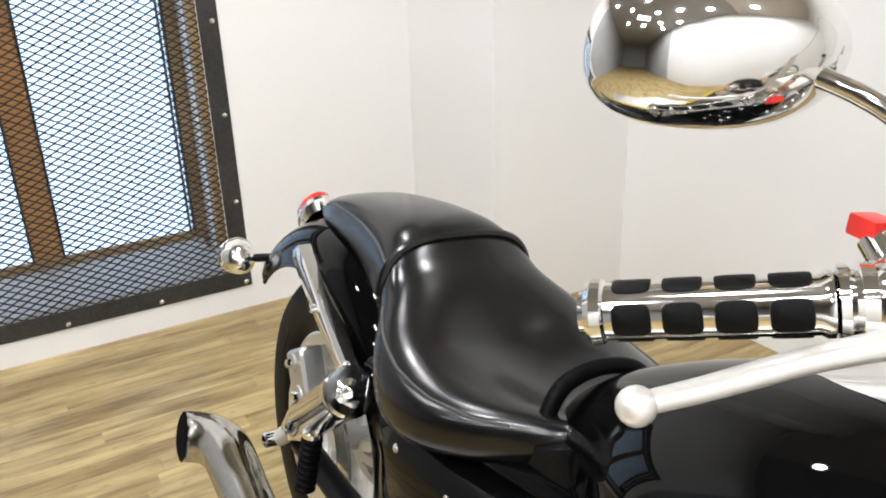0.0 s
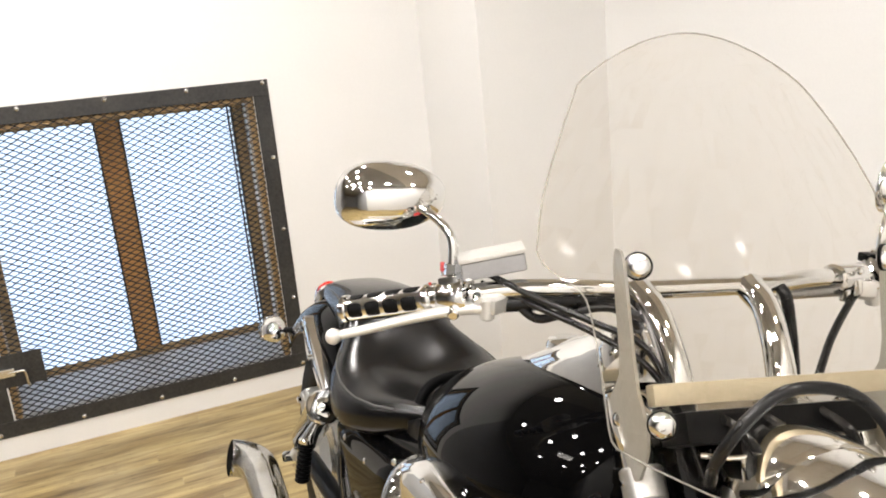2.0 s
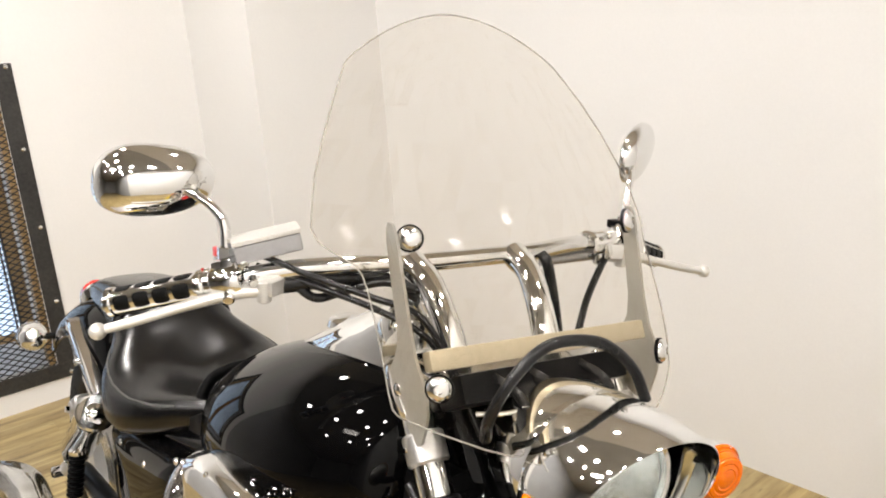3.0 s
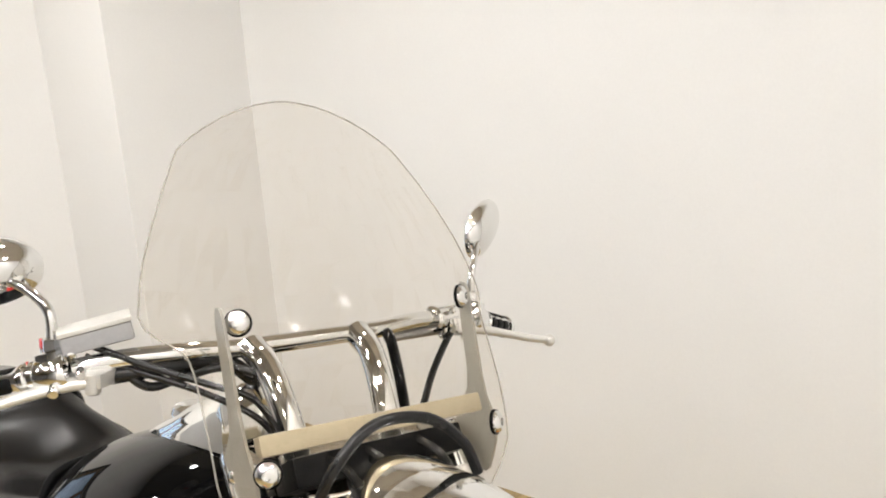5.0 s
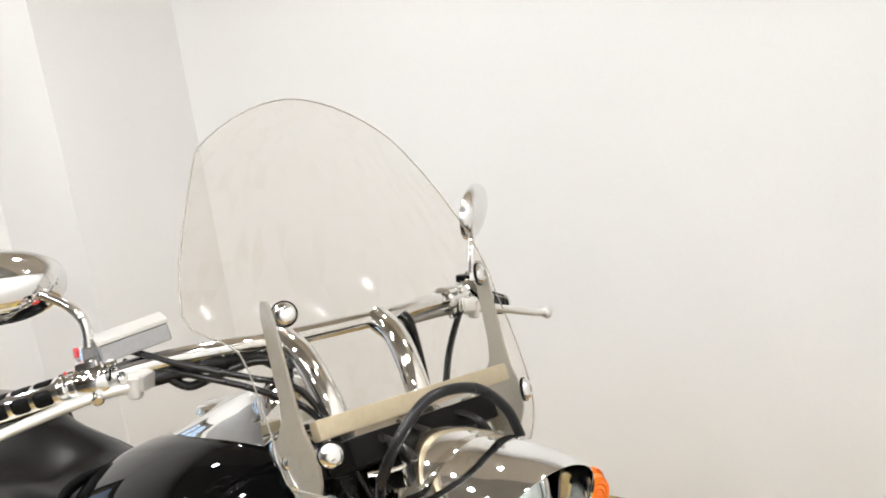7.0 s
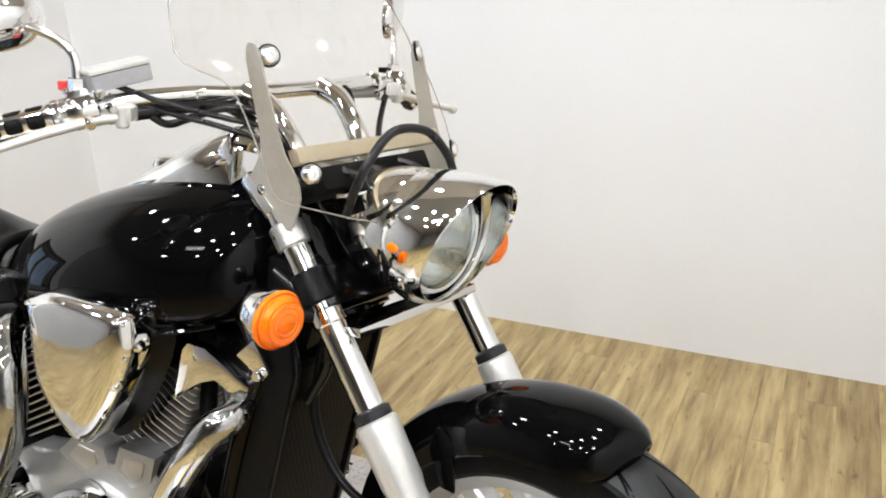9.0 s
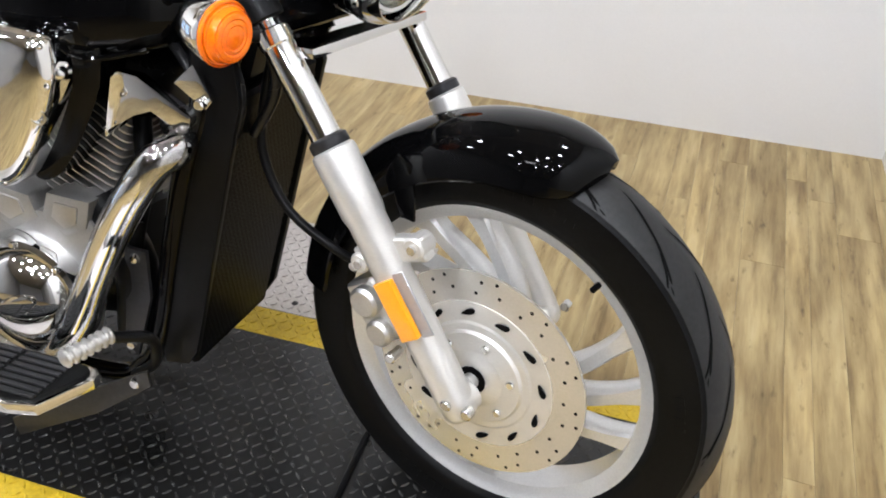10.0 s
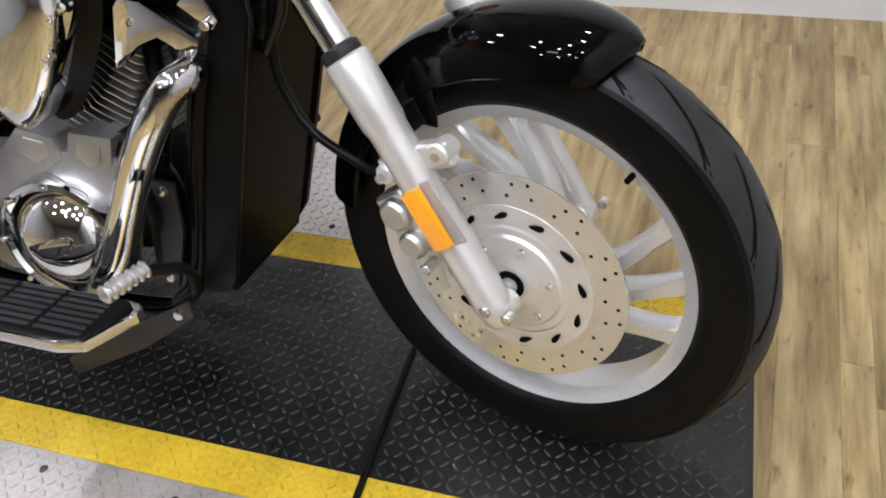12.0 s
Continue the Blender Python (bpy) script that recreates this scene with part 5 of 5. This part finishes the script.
part("swingarm", tube(B(), [(0.38, -0.13, 0.36), (0.15, -0.135, 0.345), (-0.09, -0.13, 0.328)], 0.024, 14), BLACK_METAL, bike, "black swingarm")
rc = part("rear_caliper", block(B(), (0.085, 0.05, 0.11), Matrix.Translation((-0.09, -0.122, 0.470)) @ Matrix.Rotation(radians(-30), 4, "Y"), 0.016, 3), CAST_ALU, bike, "cast aluminium rear brake caliper")
for p in ((-0.105, -0.15, 0.495), (-0.07, -0.15, 0.445)):
    part("caliper_piston", rod(B(), Vector(p) + Vector((0, 0.02, 0)), p, 0.02, 20, 0.004), CAST_ALU, rc)
    part("caliper_bolt", rod(B(), p, Vector(p) + Vector((0, -0.012, 0)), 0.009, 8, 0.002), CHROME, rc)
part("rear_disc", lathe(B(), [(0.10, -0.0025), (0.158, -0.0025), (0.158, 0.0025), (0.10, 0.0025)], along((-0.09, -0.098, 0.328), (0, -1, 0)), 48, close=True), DISC_STEEL, rw, "steel rear brake disc", angle=30)

# --- frame, side cover ---
def side_cover(s):
    out = [(0.26, 0.60), (0.34, 0.625), (0.58, 0.655), (0.66, 0.66), (0.68, 0.60), (0.60, 0.45), (0.52, 0.36), (0.36, 0.36), (0.28, 0.44)]
    secs = []
    cx, cz = 0.47, 0.52
    for k, y in ((1.0, 0.08), (1.0, 0.135), (0.96, 0.155), (0.86, 0.168), (0.6, 0.176), (0.2, 0.179)):
        secs.append([(cx + (x - cx) * k, s * y, cz + (z - cz) * k) for x, z in (tuple(p) for p in [v.to_tuple()[:2] for v in spline([(a, b, 0) for a, b in out + out[:1]], 4)][:-1])])
    part("side_cover", rings(B(), secs), BLACK_PAINT, bike, "glossy black side cover", angle=45)


both(side_cover)
# chrome dots added to stand for the glints on the side cover
for p in ((0.50, -0.172, 0.60), (0.57, -0.166, 0.615), (0.63, -0.16, 0.655), (0.555, -0.17, 0.555), (0.36, -0.17, 0.59), (0.60, -0.165, 0.50)):
    part("cover_bolt", ball(B(), p, (0.008, 0.006, 0.008), None, 12, 8), CHROME, bike)
for s in (-1, 1):
    part("frame_tube", tube(B(), [(0.18, s * 0.12, 0.62), (0.45, s * 0.12, 0.645), (0.75, s * 0.10, 0.69), (1.05, s * 0.07, 0.74), (1.22, s * 0.04, 0.86)], 0.02, 12), BLACK_PAINT, bike, "black frame tube")
    part("frame_tube", tube(B(), [(1.25, s * 0.05, 0.83), (1.235, s * 0.105, 0.735), (1.184, s * 0.13, 0.62), (1.138, s * 0.13, 0.45), (1.095, s * 0.13, 0.27), (1.06, s * 0.13, 0.205), (0.97, s * 0.13, 0.16), (0.6, s * 0.13, 0.15), (0.42, s * 0.12, 0.25)], 0.0165, 12), BLACK_PAINT, bike, "black frame tube")
part("steering_head", rod(B(), (1.17, 0, 0.94), (1.29, 0, 0.74), 0.04, 20, 0.006), BLACK_PAINT, bike)

# radiator with shroud
RM = Matrix.Translation((1.190, -0.01, 0.47)) @ Matrix.Rotation(radians(13.2), 4, "Y")
rad = part("radiator", block(B(), (0.045, 0.225, 0.50), RM, 0.006, 1), BLACK_PLASTIC, bike, "tall black radiator behind a honeycomb guard", smooth=False)
bm = B()
for k in range(44):
    for j in range(20):
        y, z = -0.099 + 0.0104 * j + (0.0052 if k % 2 else 0), -0.225 + 0.0104 * k
        lathe(bm, [(0.0042, 0.0), (0.0056, 0.0)], RM @ Matrix.Translation((0.0235, y, z)) @ Matrix.Rotation(radians(90), 4, "Y"), 6)
tagged(part("honeycomb_guard", bm, BLACK_METAL, rad, smooth=False), kind="stuff")
FLAT_R = Matrix(((1, 0, 0, 0), (0, 0, 1, 0), (0, 1, 0, 0), (0, 0, 0, 1)))


def side_plate(out, l, depth, bevel=0.002):
    """A plate in the motorcycle's long plane, at l to its left."""
    return slab(B(), out, depth, Matrix.Translation((0, l, 0)) @ FLAT_R, bevel)


for s in (-1, 1):
    out = [(1.20, 0.775), (1.265, 0.79), (1.272, 0.70), (1.168, 0.262), (1.150, 0.232), (1.105, 0.222), (1.098, 0.26), (1.142, 0.45), (1.188, 0.62)]
    part("shroud", side_plate(out, s * 0.124 - 0.004, 0.014, 0.005), BLACK_METAL, rad, "satin black radiator shroud")
part("neck_cover", side_plate([(1.13, 0.76), (1.16, 0.86), (1.25, 0.86), (1.285, 0.80), (1.26, 0.72), (1.19, 0.70)], 0, 0.17, 0.02), BLACK_METAL, bike, "black steering neck cover")
for pts in ([(1.16, -0.085, 0.80), (1.24, -0.115, 0.77), (1.265, -0.12, 0.70), (1.235, -0.125, 0.60)], [(1.21, -0.09, 0.84), (1.285, -0.10, 0.80), (1.30, -0.085, 0.72), (1.26, -0.08, 0.64)], [(1.15, -0.10, 0.76), (1.205, -0.13, 0.72), (1.20, -0.138, 0.66), (1.16, -0.13, 0.58)]):
    part("wiring_loom", tube(B(), pts, 0.0085, 10), CABLE_BLACK, bike, "black wiring loom at the steering neck")
npl = part("neck_plate", side_plate([(1.182, 0.722), (1.214, 0.752), (1.240, 0.705), (1.229, 0.692)], -0.146, 0.006), CHROME, bike, "small chrome neck plate")
part("plate_bolt", rod(B(), (1.226, -0.148, 0.702), (1.226, -0.162, 0.702), 0.008, 12, 0.002), CHROME, npl)

# --- engine ---
eng = part("crankcase", tube(B(), [(0.50, 0, 0.33), (0.62, 0, 0.33), (0.80, 0, 0.34), (0.95, 0, 0.35), (1.01, 0, 0.35)], [0.10, 0.135, 0.145, 0.13, 0.09], 28, 4), BLACK_METAL, bike, "black and cast grey engine crankcase")
case = [(0.72, 0.45), (0.80, 0.458), (0.86, 0.468), (0.94, 0.475), (1.015, 0.478), (1.035, 0.44), (0.995, 0.34), (0.96, 0.22), (0.70, 0.2), (0.60, 0.25), (0.60, 0.38)]
part("case_cover", side_plate(case, -0.135, 0.05, 0.014), CASE_ALU, eng, "cast aluminium crankcase cover", angle=50)
for out in ([(0.792, 0.462), (0.838, 0.505), (0.905, 0.498), (0.916, 0.462), (0.862, 0.43)], [(0.925, 0.468), (0.942, 0.512), (1.022, 0.512), (1.008, 0.462), (0.965, 0.44)]):
    part("lifter_block", side_plate(out, -0.130, 0.066, 0.007), CASE_ALU, eng, "polished lifter block", angle=50)
    mx_, mz_ = sum(p[0] for p in out) / len(out), sum(p[1] for p in out) / len(out)
    part("block_rib", side_plate([(mx_ + (x - mx_) * 0.55, mz_ + (z - mz_) * 0.6) for x, z in out], -0.160, 0.012, 0.004), CAST_ALU, eng)


def cylinder(foot, head, name, half):
    foot, head = Vector(foot), Vector(head)
    d = (head - foot).normalized()
    m = along(foot, d)
    n = (head - foot).length
    cyl = part(name, tube(B(), [foot, head], half * 0.8, 28, 0), BLACK_METAL, bike, "black finned engine cylinder")
    shape = lambda a, b, q: [(b * math.copysign(abs(math.cos(t)) ** q, math.cos(t)), a * math.copysign(abs(math.sin(t)) ** q, math.sin(t))) for t in (math.tau * i / 28 for i in range(28))]
    if abs((m.to_3x3() @ Vector((1, 0, 0))).y) < 0.5:
        shape = lambda a, b, q: [(a * math.copysign(abs(math.cos(t)) ** q, math.cos(t)), b * math.copysign(abs(math.sin(t)) ** q, math.sin(t))) for t in (math.tau * i / 28 for i in range(28))]
    for k in range(15):
        part("fin", slab(B(), shape(half, 0.122, 0.2), 0.003, m @ Matrix.Translation((0, 0, 0.05 + k * (n - 0.05) / 15)), 0.0008), CAST_ALU, cyl)
        for e in (0.35, 0.95):
            part("fin_tip", ball(B(), m @ Vector((half * e, -0.123, 0.05 + k * (n - 0.05) / 15)), 0.0036, None, 8, 6), CHROME, cyl)
    for k in range(5):
        part("fin_nut", rod(B(), m @ Vector((half * 0.55, -0.118, n - 0.02 + 0.018 * k)), m @ Vector((half * 0.55, -0.130, n - 0.02 + 0.018 * k)), 0.006, 6, 0.0015), CHROME, cyl)
    part("head_cover", slab(B(), shape(half * 1.05, 0.115, 0.5), 0.09, m @ Matrix.Translation((0, 0, n + 0.035)), 0.012), BLACK_METAL, cyl)


cylinder((0.925, 0, 0.42), (1.035, 0, 0.665), "front_cylinder", 0.062)
cylinder((0.74, 0, 0.42), (0.62, 0, 0.64), "rear_cylinder", 0.075)
part("front_case", tube(B(), [(1.00, -0.12, 0.50), (1.06, -0.125, 0.40), (1.04, -0.12, 0.26)], [0.03, 0.035, 0.03], 14), BLACK_METAL, eng)
part("coolant_pipe", tube(B(), [(1.085, -0.10, 0.64), (1.10, -0.13, 0.55), (1.075, -0.135, 0.45), (1.06, -0.13, 0.36)], 0.014, 12), BLACK_PLASTIC, eng, "black coolant pipe")
part("mount_wedge", side_plate([(1.070, 0.445), (1.108, 0.446), (1.106, 0.36), (1.068, 0.238), (1.045, 0.258), (1.060, 0.351)], -0.152, 0.008), GREY_BLACK, eng, "dark grey engine mount plate")
for p in ((1.088, -0.157, 0.43), (1.06, -0.157, 0.26), (1.10, -0.15, 0.50), (1.115, -0.15, 0.56)):
    part("case_bolt", lathe(B(), [(0, 0.008), (0.006, 0.007), (0.009, 0.0)], along(p, (0.2, -1, 0.1)), 12), CHROME, eng)

tri_out = [(1.064, 0.622), (1.088, 0.715), (1.100, 0.727), (1.132, 0.725), (1.212, 0.682), (1.210, 0.668), (1.193, 0.654), (1.150, 0.685), (1.118, 0.672)]
part("head_trim", side_plate(tri_out, -0.150, 0.02, 0.005), CHROME, bike, "chrome triangular head trim")
# air cleaner cover
out = [(0.845, 0.770), (0.90, 0.785), (1.035, 0.782), (1.056, 0.760), (1.050, 0.70), (1.000, 0.605), (0.955, 0.553), (0.915, 0.552), (0.85, 0.635)]
secs = []
cx, cz = 0.955, 0.69
loop = [v.to_tuple()[:2] for v in spline([(a, b, 0) for a, b in out + out[:1]], 4)][:-1]
for k, y in ((0.96, -0.12), (1.0, -0.13), (1.0, -0.212), (0.992, -0.220), (0.97, -0.2275), (0.93, -0.2335), (0.87, -0.238), (0.78, -0.2412), (0.65, -0.2435), (0.45, -0.2452), (0.25, -0.2459), (0.04, -0.2461)):
    secs.append([(cx + (x - cx) * k, y, cz + (z - cz) * k) for x, z in loop])
air = part("air_cleaner", rings(B(), secs), CHROME, bike, "chrome air cleaner cover", angle=35)
part("backing", side_plate([(cx + (x - cx) * 1.12 + 0.012, cz + (z - cz) * 1.08) for x, z in loop], -0.13, 0.07, 0.006), BLACK_PAINT, air, "black air cleaner backing")
part("lock_ring", lathe(B(), [(0.0085, 0.0), (0.0085, 0.004), (0.011, 0.004), (0.0115, 0.0)], along((1.028, -0.2325, 0.672), (0.35, -0.93, 0)), 20), CHROME, air, "chrome ring round the cover's lock")
part("cap_nut", lathe(B(), [(0, 0.018), (0.006, 0.016), (0.010, 0.009), (0.010, 0.004), (0.014, 0.0)], along((1.050, -0.205, 0.730), (0.6, -0.8, 0)), 16), CHROME, air)
for k in range(7):
    i = int(k * len(loop) / 7)
    part("rim_bolt", ball(B(), (cx + (loop[i][0] - cx) * 0.95, -0.2325, cz + (loop[i][1] - cz) * 0.93), 0.0042, None, 10, 6), CHROME, air)
# round clutch cover
cm = along((0.892, -0.158, 0.322), (0.12, -1, 0.1))
cov = part("clutch_cover", lathe(B(), [(0.088, 0.030), (0.092, 0.046), (0.098, 0.052), (0.106, 0.048), (0.110, 0.034), (0.111, 0.0)], cm, 56), CHROME, eng, "round chrome clutch cover", angle=30)
part("cover_groove", lathe(B(), [(0.0, 0.034), (0.092, 0.034)], cm, 44), BLACK_METAL, cov)
part("cover_dome", lathe(B(), [(0, 0.070), (0.03, 0.068), (0.054, 0.062), (0.070, 0.052), (0.082, 0.04), (0.087, 0.03)], cm @ Matrix.Rotation(radians(4), 4, "Y"), 56), CHROME, cov, "domed chrome centre", angle=40)
part("dome_badge", slab(B(), [(0.036 * math.cos(q) + 0.006, 0.017 * math.sin(q)) for q in (math.tau * i / 20 for i in range(20))], 0.014, cm @ Matrix.Rotation(radians(25), 4, "Z") @ Matrix.Translation((0, 0, 0.066)), 0.004), CHROME, cov, "raised oval boss")
for k in range(8):
    a = math.tau * k / 8
    part("cover_bolt", lathe(B(), [(0, 0.009), (0.004, 0.009), (0.006, 0.006), (0.0065, 0.0)], cm @ Matrix.Rotation(a, 4, "Z") @ Matrix.Translation((0.101, 0, 0.049)), 12), CHROME, cov)
sm = along((0.66, -0.16, 0.33), (0, -1, 0.1))
part("ignition_cover", lathe(B(), [(0, 0.06), (0.05, 0.058), (0.075, 0.046), (0.083, 0.02), (0.088, 0.0)], sm, 36), CHROME, eng, "round chrome ignition cover", angle=30)
part("tie_strap", side_plate([(0.808, 0.046), (0.818, 0.010), (1.005, 0.128), (1.125, 0.226), (1.121, 0.256), (1.044, 0.206), (0.933, 0.136)], -0.2, 0.006, 0.0015), STRAP_STEEL, bike, "worn steel strap below the footboard")
part("strap_bolt", rod(B(), (1.101, -0.2, 0.230), (1.101, -0.214, 0.230), 0.009, 12, 0.002), CHROME, bike)

# --- exhaust ---
CUT, CUT_N = Vector((-0.275, -0.316, 0.276)), Vector((0.0, -0.977, 0.2))
HEAD = [
    ([(1.14, -0.10, 0.65), (1.195, -0.165, 0.642), (1.170, -0.20, 0.615), (1.108, -0.205, 0.52), (1.055, -0.205, 0.42), (1.003, -0.21, 0.312), (0.92, -0.225, 0.215), (0.75, -0.235, 0.20), (0.45, -0.255, 0.205), (0.15, -0.252, 0.23), (-0.06, -0.248, 0.253), (-0.17, -0.248, 0.272)], "chrome front exhaust pipe"),
    ([(0.66, -0.10, 0.665), (0.70, -0.165, 0.658), (0.738, -0.20, 0.61), (0.738, -0.212, 0.52), (0.70, -0.225, 0.41), (0.63, -0.238, 0.33), (0.53, -0.25, 0.30), (0.35, -0.262, 0.30), (0.15, -0.275, 0.315)], "chrome rear exhaust pipe"),
]
for i, (pts, text) in enumerate(HEAD):
    rs = [0.021, 0.024, 0.025, 0.026, 0.026, 0.026, 0.028, 0.032, 0.036, 0.041, 0.047, 0.05] if i == 0 else [0.024, 0.029, 0.031, 0.031, 0.03, 0.03, 0.03, 0.03, 0.03]
    line = spline(pts, 6)
    radii = [float(v) for v in np.interp(np.linspace(0, len(rs) - 1, len(line)), range(len(rs)), rs)]
    if i == 0:
        # the end turns out to the side
        p0, p1, p2, p3 = line[-1], line[-1] + Vector((-0.06, 0, 0.01)), CUT - CUT_N * 0.036, CUT
        bend = [(1 - t) ** 3 * p0 + 3 * t * (1 - t) ** 2 * p1 + 3 * t * t * (1 - t) * p2 + t ** 3 * p3 for t in (k / 12 for k in range(1, 13))]
        line, radii = line + bend, radii + [0.05 + 0.002 * k / 12 for k in range(12)]
    bm = tube(B(), line, radii, 28, 0, cap=False)
    bmesh.ops.solidify(bm, geom=bm.faces, thickness=0.003)
    ex = part("exhaust_pipe", bm, CHROME, bike, text)
    if i == 0:
        # a black disc closes the mouth: the shade inside is in its colour
        part("pipe_bore", lathe(B(), [(0, -0.001), (0.0495, -0.001), (0.0495, -0.02)], along(CUT, CUT_N), 28), RECESS_SHADE, ex, "black disc for the shaded bore")
part("heat_shield", tube(B(), [(1.182, -0.205, 0.628), (1.150, -0.212, 0.588), (1.104, -0.213, 0.515), (1.052, -0.213, 0.416), (1.006, -0.217, 0.322)], [0.012, 0.0235, 0.025, 0.025, 0.0235], 16, 5, 0.8), CHROME, bike, "chrome heat shield over the header pipe")

# --- footboard and brake pedal ---
FB = Matrix.Translation((0.918, -0.315, 0.275)) @ Matrix.Rotation(radians(-3), 4, "Y")
out = [(-0.17, -0.055), (-0.15, -0.062), (0.10, -0.062), (0.145, -0.05), (0.18, 0.03), (0.178, 0.045), (0.165, 0.055), (-0.17, 0.055)]
fb = part("footboard", slab(B(), out, 0.018, FB, 0.004), CHROME, bike, "chrome footboard with black rubber pad")
part("rubber_mat", slab(B(), [(x * 0.93, y * 0.86) for x, y in out], 0.006, FB @ Matrix.Translation((0, 0, 0.0115)), 0.002), RUBBER, fb, "black rubber pad")
for i in range(3):
    for j in range(7):
        part("pad_rib", block(B(), (0.088, 0.0082, 0.004), FB @ Matrix.Translation((-0.100 + i * 0.096, -0.0405 + j * 0.0132, 0.0162)), 0.001, 1), TREAD_RUBBER, fb, smooth=False)
FBL = Matrix.Translation((0.915, 0.312, 0.232)) @ Matrix.Rotation(radians(-3), 4, "Y")
out = [(x, -y) for x, y in out][::-1]
fbl = part("left_footboard", slab(B(), out, 0.018, FBL, 0.004), CHROME, bike, "chrome footboard with black ribbed pad")
part("rubber_mat", slab(B(), [(x * 0.93, y * 0.86) for x, y in out], 0.006, FBL @ Matrix.Translation((0, 0, 0.0115)), 0.002), RUBBER, fbl, "black rubber pad")
for j in range(7):
    part("pad_rib", block(B(), (0.27, 0.006, 0.004), FBL @ Matrix.Translation((0.02, -0.039 + j * 0.013, 0.0162)), 0.001, 1), RUBBER, fbl, smooth=False)
prof = [(0.0, -0.003), (0.009, 0.0)]
for k in range(8):
    prof += [(0.0100, 0.0098 * k + 0.0015), (0.0130, 0.0098 * k + 0.003), (0.0130, 0.0098 * k + 0.0065), (0.0100, 0.0098 * k + 0.0085)]
part("shift_peg", lathe(B(), prof + [(0.0, 0.082)], along((1.080, 0.252, 0.322), (0.1, 1, 0.12)), 16), RUBBER, bike, "ribbed black rubber shift peg")
part("shift_arm", tube(B(), [(1.080, 0.256, 0.322), (1.03, 0.225, 0.30), (0.93, 0.19, 0.26)], 0.008, 10), CHROME, bike)
a, b = Vector((1.114, -0.352, 0.379)), Vector((1.136, -0.285, 0.384))
prof = [(0.0, -0.003), (0.009, 0.0)]
for k in range(7):
    prof += [(0.0105, 0.0108 * k + 0.0015), (0.0138, 0.0108 * k + 0.004), (0.0138, 0.0108 * k + 0.0072), (0.0105, 0.0108 * k + 0.0098)]
bm = lathe(B(), prof + [(0.0, 0.078)], along(a, b - a), 18)
ped = part("brake_pedal", bm, CAST_ALU, bike, "ribbed aluminium brake pedal peg")
part("pedal_arm", tube(B(), [(1.136, -0.288, 0.383), (1.16, -0.23, 0.35), (1.13, -0.19, 0.27), (1.07, -0.17, 0.21)], 0.009, 10), BLACK_METAL, ped)
part("pedal_bolt", rod(B(), (1.067, -0.16, 0.193), (1.067, -0.185, 0.193), 0.011, 12, 0.002), WORN_CHROME, ped)
